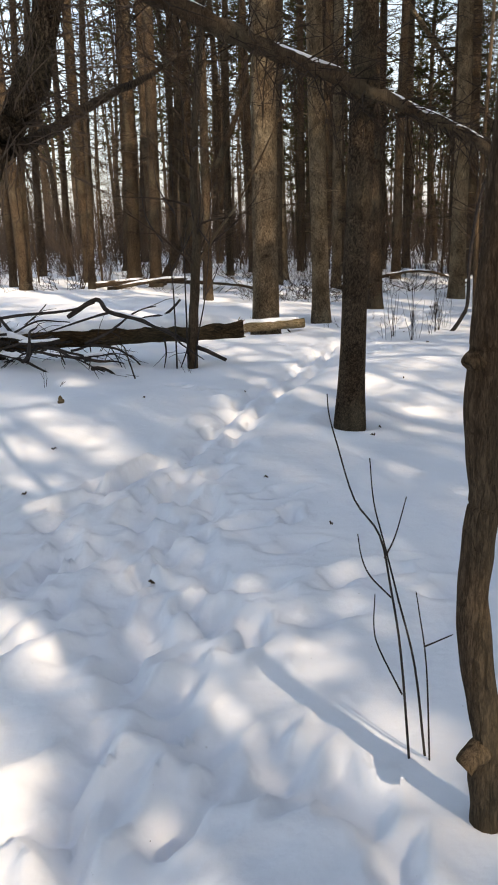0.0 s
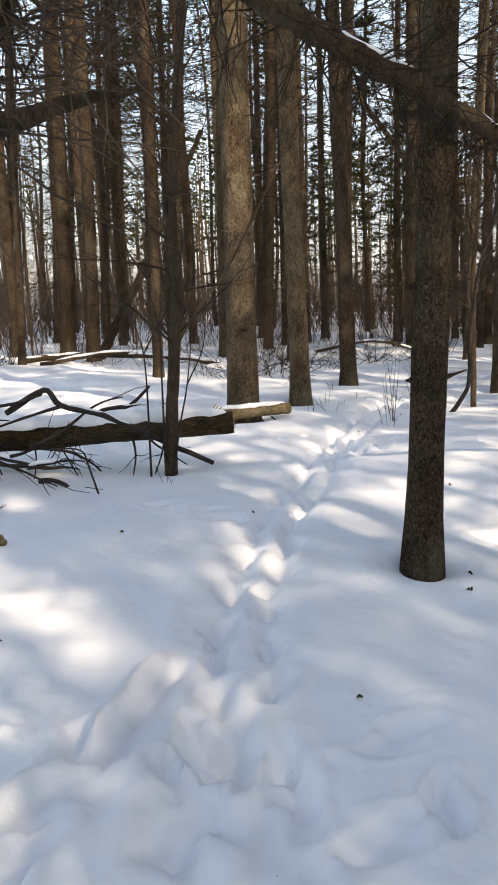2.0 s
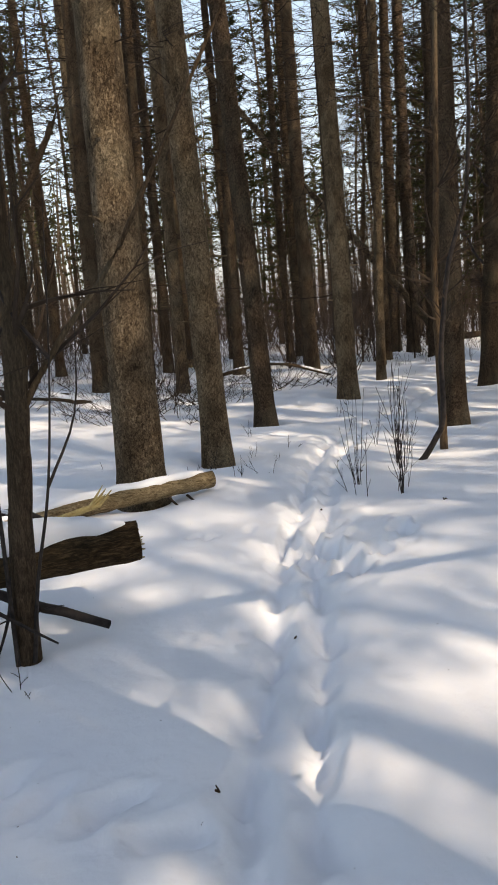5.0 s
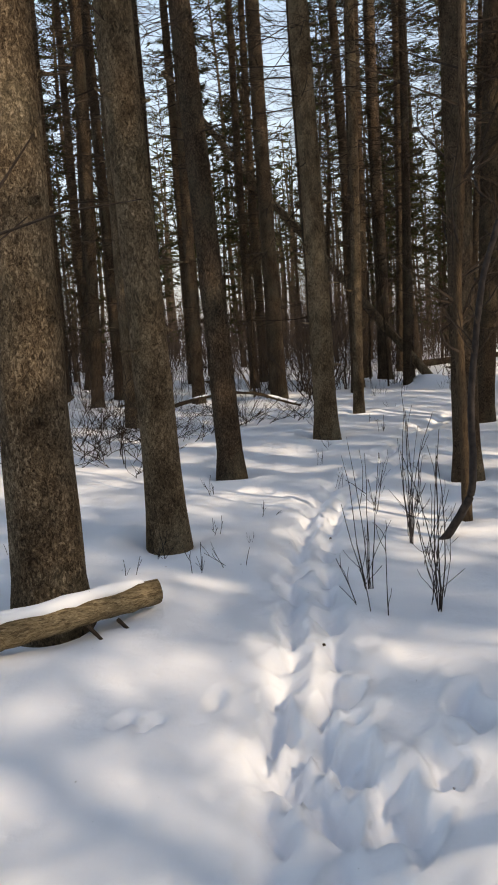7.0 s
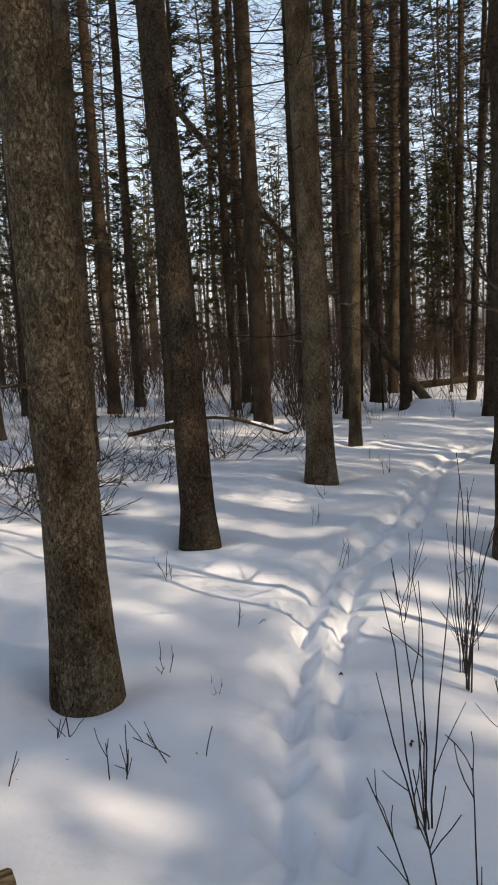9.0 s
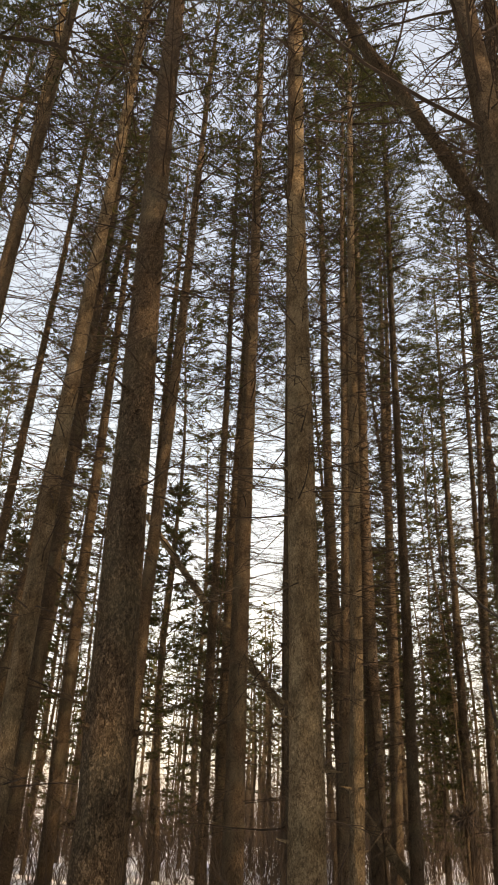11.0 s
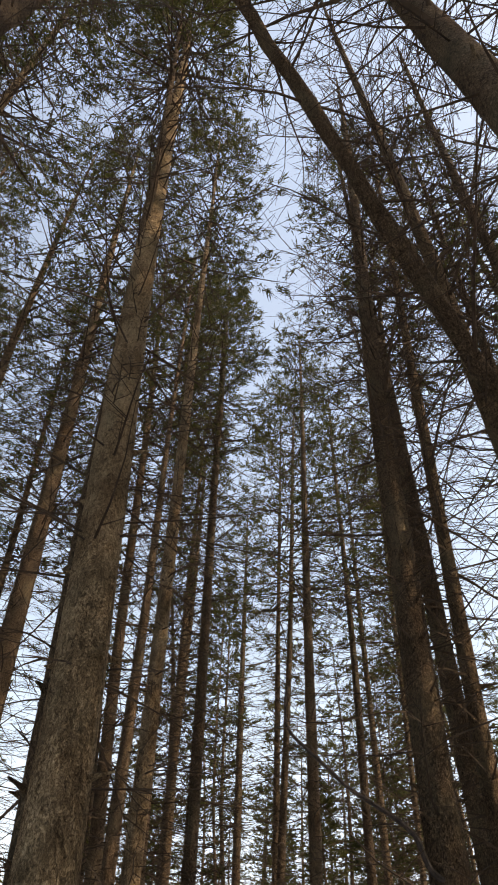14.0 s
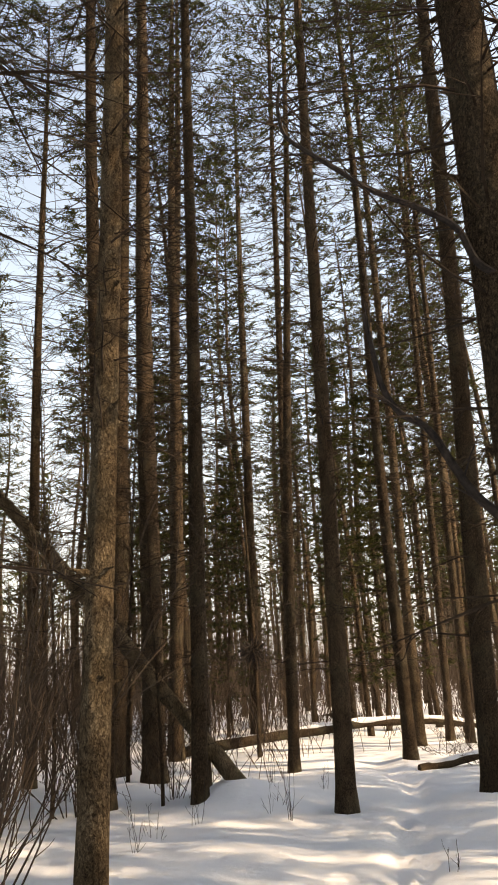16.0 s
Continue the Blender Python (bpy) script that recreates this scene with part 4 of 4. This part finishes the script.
# ---- small stems and brush ----
def thin_tree(x_pts, r0, r1, label, mat=SAPLING_BARK, branches=14, seed=1, name="sapling", reach=0.8, lowest=0.5):
    ob = tagged(new(name), label, "sapling", "saplings")
    b = Build()
    line = smooth_line(x_pts, 8)
    b.tube(line, taper(len(line), r0, r1), 12)
    skin(b, r0 * 0.13, 9.0, seed)
    part("trunk", b.mesh("trunk", mat), ob)
    r = random.Random(seed)
    if branches:
        b = Build()
        for i in range(branches):
            k = r.randint(int(lowest * len(line)), len(line) - 2)
            w = Vector((r.gauss(0, 1), r.gauss(0, 1), r.uniform(0.2, 1.4)))
            L = r.uniform(0.3, 1.0) * reach
            q = branch_line(r, line[k], w, L, -0.03, 4, 0.15)
            b.tube(q, taper(5, r1 * 0.5, 0.002), 3)
            for j in (1, 2, 3):
                b.tube(branch_line(r, q[j], w + Vector((r.gauss(0, 0.8), r.gauss(0, 0.8), 0.1)), L * 0.4, 0, 2, 0.2), [0.004, 0.003, 0.0015], 3)
        part("twig_spray", b.mesh("twig_spray", TWIG, False), ob, kind="stuff")
    return ob


crooked = thin_tree([(0.601, 1.633, -0.3), (0.598, 1.635, -0.05), (0.595, 1.635, 0.02), (0.586, 1.639, 0.107), (0.591, 1.637, 0.23), (0.557, 1.649, 0.407), (0.539, 1.656, 0.579), (0.54, 1.655, 0.731),
                     (0.552, 1.651, 0.878), (0.542, 1.655, 1.003), (0.535, 1.659, 1.136), (0.54, 1.659, 1.252), (0.545, 1.655, 1.376), (0.552, 1.654, 1.495), (0.566, 1.65, 1.74), (0.58, 1.646, 2.1), (0.6, 1.7, 3.0), (0.7, 1.8, 4.6)],
                    0.046, 0.03, "crooked young tree with smooth brown bark, beside the trail", branches=16, seed=4, name="crooked_tree", lowest=0.85)
b = Build()
stem(b, [(0.585, 1.637, 0.2), (0.55, 1.61, 0.19), (0.515, 1.595, 0.165)], 0.036, 0.028, 8)
skin(b, 0.006, 30)
part("stub", b.mesh("stub", SAPLING_BARK), crooked, "broken stub near the foot")
b = Build()
stem(b, [(0.53, 1.655, 1.2), (0.505, 1.645, 1.205), (0.494, 1.64, 1.195)], 0.03, 0.017, 8)
skin(b, 0.006, 30, 2)
part("knot", b.mesh("knot", SAPLING_BARK), crooked, "rounded knot")

thin_tree([(-0.587, 8.115, -0.1), (-0.575, 8.11, 0.3), (-0.53, 8.11, 0.8), (-0.48, 8.1, 1.3), (-0.455, 8.1, 1.65), (-0.47, 8.1, 1.95), (-0.42, 8.09, 2.6), (-0.3, 8.08, 3.6), (-0.15, 8.07, 5.2), (0.1, 8.05, 8.0)],
          0.058, 0.03, "slim dark hardwood stem standing beside a snowy log", SAPLING_BARK, 26, 9, "thin_tree", 1.5, 0.3)
limb_thing("bare_limb", "thin bare limb rising from a slim tree", [([(-0.509, 8.1, 0.95), (-0.47, 8.09, 1.185), (-0.276, 8.09, 1.483), (-0.038, 8.09, 1.775), (0.228, 8.088, 2.23), (0.6, 8.08, 2.9)], 0.018, 0.007)], SAPLING_BARK)
thin_tree([(-2.79, 8.5, -0.1), (-2.81, 8.5, 0.7), (-2.86, 8.5, 1.6), (-2.83, 8.52, 3.0), (-2.7, 8.55, 6.0)], 0.05, 0.025, "slim dark stem by the end of a fallen log", DARK_BARK, 16, 12, "thin_tree", 1.2, 0.4)
thin_tree([(2.98, 11.4, -0.3), (3.1, 11.33, -0.12), (3.19, 11.276, 0.0), (3.277, 11.227, 0.17), (3.331, 11.199, 0.3), (3.346, 11.191, 0.547), (3.343, 11.192, 0.949), (3.381, 11.172, 1.396), (3.427, 11.147, 1.777), (3.518, 11.098, 2.144), (3.591, 11.059, 2.452),
           (3.629, 11.039, 3.168), (3.628, 11.039, 3.766), (3.62, 11.043, 4.6)], 0.034, 0.014, "dark bent sapling that sweeps up out of the snow", BLACK_TWIG, 22, 14, "bent_sapling", 0.9, 0.5)
thin_tree([(3.58, 11.606, -0.1), (3.577, 11.609, 0.474), (3.567, 11.617, 1.032), (3.558, 11.624, 1.746), (3.593, 11.596, 2.421), (3.612, 11.581, 3.066), (3.7, 11.55, 6.0)], 0.042, 0.022,
          "slim grey-brown hardwood stem beside the trail", SAPLING_BARK, 20, 15, "thin_tree", 1.2, 0.4)


def twig_thing(lines, label, name="seedling", mat=BLACK_TWIG, r0=0.0042):
    ob = tagged(new(name), label, "shrub", "bare shrubs")
    for k, pts in enumerate(lines):
        b = Build()
        stem(b, pts, r0 * (1 if k in (0, 2) else 0.7), 0.0016, 5, 4)
        part("shoot", b.mesh("shoot", mat), ob)
    return ob


twig_thing([[(0.451, 1.909, -0.08), (0.42, 1.916, 0.296), (0.388, 1.923, 0.512), (0.356, 1.931, 0.67), (0.288, 1.947, 0.773), (0.243, 1.957, 0.928), (0.221, 1.963, 1.016), (0.216, 1.964, 1.074)],
            [(0.37, 1.928, 0.6), (0.398, 1.921, 0.669), (0.426, 1.914, 0.788)],
            [(0.494, 1.898, -0.04), (0.459, 1.907, 0.263), (0.409, 1.918, 0.478), (0.368, 1.928, 0.65), (0.34, 1.935, 0.767), (0.328, 1.937, 0.895)],
            [(0.425, 1.915, 0.164), (0.359, 1.93, 0.309), (0.343, 1.934, 0.382), (0.345, 1.933, 0.487)],
            [(0.389, 1.923, 0.48), (0.331, 1.937, 0.543), (0.307, 1.942, 0.603), (0.297, 1.945, 0.67)],
            [(0.508, 1.895, -0.06), (0.491, 1.899, 0.266), (0.466, 1.905, 0.447), (0.457, 1.907, 0.503)],
            [(0.486, 1.9, 0.331), (0.56, 1.883, 0.376)]], "thin dark leafless seedling growing out of the snow")
for k, pts in enumerate(([(-0.754, 8.051, 0.1), (-0.743, 8.052, 0.655), (-0.749, 8.051, 1.131), (-0.822, 8.049, 1.444), (-0.863, 8.048, 1.9)], [(-0.56, 8.058, 0.1), (-0.5, 8.058, 0.468), (-0.407, 8.06, 0.866), (-0.335, 8.062, 1.41), (-0.275, 8.064, 2.1)],
                         [(-0.63, 8.055, 0.1), (-0.615, 8.055, 0.884), (-0.612, 8.055, 1.353), (-0.68, 8.053, 1.735), (-0.672, 8.053, 2.4)])):
    p = [Vector(q) for q in pts]
    twig_thing([pts, [p[2], p[2] + Vector((0.15, 0.05, 0.3)), p[2] + Vector((0.2, 0.1, 0.7))], [p[3], p[3] + Vector((-0.15, 0, 0.25)), p[3] + Vector((-0.2, 0.05, 0.6))]], "tall dark bare shoot beside a fallen log", "bare_shrub", BLACK_TWIG, 0.011)


def shrub_mesh(seed, stems, height, spread, mat, r0=0.006, fork=5, wob=0.12):
    r, b = random.Random(seed), Build()
    for i in range(stems):
        a, d = r.uniform(0, 6.28), r.uniform(0, spread * 0.4)
        w = Vector((r.gauss(0, spread), r.gauss(0, spread), 1))
        L = height * r.uniform(0.45, 1.0)
        q = branch_line(r, (d * math.cos(a), d * math.sin(a), -0.12), w, L, -0.01, 5, wob)
        b.tube(q, taper(6, r0, 0.0018), 3)
        for k in range(fork):
            j = r.randint(1, 4)
            b.tube(branch_line(r, q[j].lerp(q[j + 1], r.random()), w + Vector((r.gauss(0, 0.6), r.gauss(0, 0.6), 0)), L * r.uniform(0.15, 0.4), -0.02, 3, 0.2), taper(4, r0 * 0.55, 0.0014), 3)
    return b.mesh("stems", mat, False)


def scatter_shrubs(name, label, meshes, places, size=(0.7, 1.25), seed=1, group="bare shrubs", kind=""):
    r = random.Random(seed)
    for x, y in places:
        ob = tagged(new(name, meshes[r.randrange(len(meshes))]), label, "shrub", group, kind)
        s = r.uniform(*size)
        ob.matrix_basis = Matrix.LocRotScale((x, y, ground(x, y)), Euler((0, 0, r.uniform(0, 6.28))), (s, s, s))


TRAIL_SHRUBS = [shrub_mesh(400 + i, (6, 4, 3)[i], (1.05, 0.7, 0.55)[i], (0.1, 0.22, 0.35)[i], BLACK_TWIG, (0.0045, 0.0032, 0.0032)[i], (1, 3, 4)[i]) for i in range(3)]
scatter_shrubs("shrub", "clump of thin dark bare shoots in the snow by the trail", TRAIL_SHRUBS, [(3.0, 11.5), (2.9, 11.35), (3.15, 11.7), (2.26, 10.0), (2.35, 10.15), (1.93, 10.13), (2.7, 10.8), (2.1, 10.5), (3.1, 12.2), (11.0, 22.6), (12.2, 24.4), (11.5, 23.5), (9.2, 22.8), (10.1, 23.3), (8.6, 22.2), (12.9, 24.0)], (0.8, 1.25), 2)
SMALL_SHRUBS = [shrub_mesh(420 + i, 3, 0.38, 0.3, BLACK_TWIG, 0.003, 2) for i in range(3)]
scatter_shrubs("twig_tuft", "few thin dark twigs poking out of the snow", SMALL_SHRUBS, [(1.18, 11.03), (1.46, 11.13), (1.75, 11.6), (0.75, 11.2), (1.6, 11.9), (2.2, 12.4), (1.0, 11.5), (0.2, 12.0), (3.3, 13.4), (3.6, 14.5),
                                                                                       (-0.58, 7.8), (-1.9, 7.2), (4.3, 15.6), (5.5, 16.4), (2.0, 13.3), (5.0, 17.5), (6.2, 17.9), (7.5, 19.5), (9.2, 23.0), (10.0, 19.4), (11.1, 23.1), (12.4, 25.1)], (0.6, 1.5), 3)
BUSHES = [shrub_mesh(440 + i, 13, 2.1, 0.33, REDDISH_TWIG, 0.007, 6) for i in range(4)]
LOW_BRUSH = [shrub_mesh(460 + i, 13, 1.4, 1.2, TWIG, 0.0065, 9, 0.3) for i in range(5)]
r = random.Random(61)
places = []
while len(places) < 190:
    x, y = r.uniform(-16, 34), r.uniform(17, 46)
    if min((x - p.x) ** 2 + (y - p.y) ** 2 for p in TRAIL) > 2.6 ** 2 and math.hypot(x - 5, y - 13) > 9 and (y > 22 or x < 1 or r.random() < 0.25):
        places.append((x, y))
scatter_shrubs("bush", "leafless reddish-brown bush in the snow of the wood", BUSHES, places[:110] + [(7.2, 22.6), (7.6, 23.6), (6.9, 21.7), (7.9, 24.8), (8.4, 25.5)], (0.8, 1.8), 4, "bushes of the undergrowth", "stuff")
scatter_shrubs("brush_pile", "low tangle of fallen dead branches on the snow", LOW_BRUSH, places[150:] + [(-3.0, 20.5), (-2.0, 19.8), (-0.8, 19.0), (1.3, 17.7), (1.9, 18.3), (2.5, 18.9), (4.7, 19.9), (5.4, 19.2), (3.6, 21.5), (5.3, 25.1), (17.0, 24.0), (18.0, 25.6), (1.6, 15.6), (1.2, 16.4), (0.7, 15.9), (2.7, 17.2), (3.3, 18.1), (4.3, 19.0), (0.2, 16.8), (1.7, 17.0)],
               (0.6, 1.2), 6, "brush on the forest floor", "stuff")
SAPLINGS = []
for v in range(4):
    r2, bb = random.Random(480 + v), Build()
    q = branch_line(r2, (0, 0, -0.2), (0, 0, 1), 7.5, 0, 9, 0.05)
    bb.tube(q, taper(10, 0.035, 0.006), 6)
    for i in range(84):
        j = r2.randint(1, 8)
        w = Vector((r2.gauss(0, 1), r2.gauss(0, 1), r2.uniform(0.2, 1.2)))
        L = r2.uniform(0.4, 1.3)
        s = branch_line(r2, q[j].lerp(q[j + 1], r2.random()), w, L, -0.02, 4, 0.14)
        bb.tube(s, taper(5, 0.009, 0.002), 3)
        for k in (1, 2, 2, 3, 3):
            bb.tube(branch_line(r2, s[k], w + Vector((r2.gauss(0, 0.8), r2.gauss(0, 0.8), 0.2)), L * 0.4, 0, 2, 0.2), [0.005, 0.003, 0.002], 3)
    SAPLINGS.append(bb.mesh("stems", DARK_BARK, False))
r = random.Random(62)
places = []
while len(places) < 105:
    x, y = r.uniform(-14, 34), r.uniform(17, 48)
    if min((x - p.x) ** 2 + (y - p.y) ** 2 for p in TRAIL) > 3 ** 2 and math.hypot(x - 5, y - 13) > 11:
        places.append((x, y))
scatter_shrubs("sapling", "thin bare sapling among the pines", SAPLINGS, places, (0.6, 1.3), 5, "saplings of the undergrowth")


def undergrowth():
    """The far thicket: thin bare stems beyond count, knee to twice head high."""
    r, b = random.Random(71), Build()
    made = 0
    while made < 11000:
        x, y = r.uniform(-30, 60), r.uniform(20, 90)
        d = math.hypot(x - 4, y - 12)
        if d < 13 or d / 95 > r.random() + 0.25 or y < 0.25 * abs(x) + 17 or min((x - p.x) ** 2 + (y - p.y) ** 2 for p in TRAIL[40::6]) < 2.2 ** 2 or noise.noise(Vector((x * 0.16, y * 0.16, 3))) < -0.22:
            continue
        made += 1
        L = r.uniform(0.8, 4.2) * (0.6 + 0.5 * r.random()) * (1 + d / 90)
        k = 0.5 + d / 40
        w = Vector((r.gauss(0, 0.38), r.gauss(0, 0.38), 1))
        q = branch_line(r, (x, y, ground(x, y) - 0.1), w, L, 0, 2, 0.12)
        b.tube(q, [0.008 * k, 0.006 * k, 0.003 * k], 3)
        for j in range(3):
            t = branch_line(r, q[1].lerp(q[r.choice((0, 2))], r.random() * 0.8), w * 0.7 + Vector((r.gauss(0, 0.6), r.gauss(0, 0.6), 0.1)), L * r.uniform(0.2, 0.45), 0, 1, 0.2)
            b.tube(t, [0.0045 * k, 0.002 * k], 3)
    tagged(new("undergrowth", b.mesh("undergrowth", REDDISH_TWIG, False)), "dense reddish-brown leafless undergrowth between the pines", "undergrowth", kind="stuff")


undergrowth()


def far_woods():
    """The edge of the stand far off: stems and ragged dark crowns beyond count."""
    r, wood, leaf = random.Random(72), Build(), Build()
    for i in range(420):
        a, d = radians(r.uniform(-85, 30)), r.uniform(72, 135)
        x, y = 4 + math.sin(-a) * d, 12 + math.cos(a) * d
        H = r.uniform(17, 26)
        z = ground(x, y) - 0.3
        wood.tube([(x, y, z), (x + r.gauss(0, 0.3), y, z + H * 0.5), (x + r.gauss(0, 0.5), y, z + H)], [0.22, 0.15, 0.03], 4)
        for k in range(60):
            h = H * (0.42 + 0.56 * r.random() ** 0.8)
            w = Vector((r.gauss(0, 1), r.gauss(0, 1), r.gauss(0.1, 0.5))).normalized()
            c = Vector((x, y, z + h)) + w * r.uniform(0, 2.4) * (1.1 - h / H)
            s = w.cross(Vector((r.gauss(0, 1), r.gauss(0, 1), r.gauss(0, 1)))).normalized() * r.uniform(0.06, 0.2)
            (leaf if h > 0.4 * H else wood).tri(c - s, c + s, c + w * r.uniform(0.6, 1.6))
    n = len(wood.v)
    m = bpy.data.meshes.new("far_woods")
    m.from_pydata([tuple(p) for p in wood.v + leaf.v], [], wood.f + [tuple(i + n for i in f) for f in leaf.f])
    m.materials.append(DARK_BARK)
    m.materials.append(NEEDLES)
    m.polygons.foreach_set("material_index", [0] * len(wood.f) + [1] * len(leaf.f))
    m.update()
    tagged(new("far_woods", m), "dark ragged edge of the pine wood far off", "woods", kind="stuff")


far_woods()


def clump(x, y, z):
    """A dense ball of dead twigs high on a thin stem."""
    ob = tagged(new("twig_clump"), "dark matted clump of dead twigs on a thin stem", "twigs", "fallen wood")
    r = random.Random(15)
    b = Build()
    b.tube([(x, y, ground(x, y) - 0.2), (x + 0.05, y, 2.0), (x - 0.05, y, 6.0)], [0.06, 0.05, 0.02], 6)
    part("stem", b.mesh("stem", DARK_BARK), ob)
    b = Build()
    for i in range(260):
        w = Vector((r.gauss(0, 1), r.gauss(0, 1), r.gauss(-0.1, 0.8))).normalized()
        c = Vector((x, y, z)) + w * r.uniform(0, 0.22)
        b.tube(branch_line(r, c, w + Vector((r.gauss(0, 0.8), r.gauss(0, 0.8), r.gauss(0, 0.8))), r.uniform(0.15, 0.45), 0.05, 2, 0.4), [0.012, 0.009, 0.003], 3)
    part("twig_mass", b.mesh("twig_mass", BLACK_TWIG, False), ob, kind="stuff")


clump(15.8, 29.3, 2.0)

# Bits of litter on the snow.
r = random.Random(90)
for i in range(16):
    x, y = ((-1.35, 4.2), (-0.45, 3.05), (0.42, 3.7), (-0.9, 6.4), (0.6, 7.95), (1.52, 9.9), (0.95, 5.4), (-1.4, 5.1))[i] if i < 8 else (r.uniform(-1.5, 2.5), r.uniform(3, 12))
    b = Build()
    for k in range(2):
        a = r.uniform(0, 6.28)
        d = Vector((math.cos(a), math.sin(a), 0)) * r.uniform(0.015, 0.035)
        b.tube([Vector((0, 0, 0)), d * 0.6 + Vector((0, 0, 0.012)), d + Vector((0, 0, 0.004))], [0.004, 0.006, 0.002], 4, True)
    ob = tagged(new("dead_leaf", b.mesh("leaf", LEAF_BROWN)), "small curled brown leaf lying on the snow", "leaf", "litter on the snow")
    ob.location = (x, y, ground(x, y) + float(relief(np.array([x]), np.array([y]))[0]) + 0.004)

b = Build()
for a, h, w in ((0.0, 0.1, 0.028), (0.9, 0.075, 0.022), (-0.8, 0.06, 0.02)):
    d = Vector((math.sin(a) * 0.5, 0.15, 1)).normalized()
    b.tube([Vector((0, 0, -0.03)), d * h * 0.4, d * h * 0.8, d * h], [0.004, w * 0.6, w * 0.7, 0.004], 5, True)
ob = tagged(new("dry_seed_head", b.mesh("seed_head", PALE_BARK)), "small dry tan seed head standing in the snow", "plant")
ob.location = (-1.62, 6.3, ground(-1.62, 6.3) + 0.01)

build_ground()
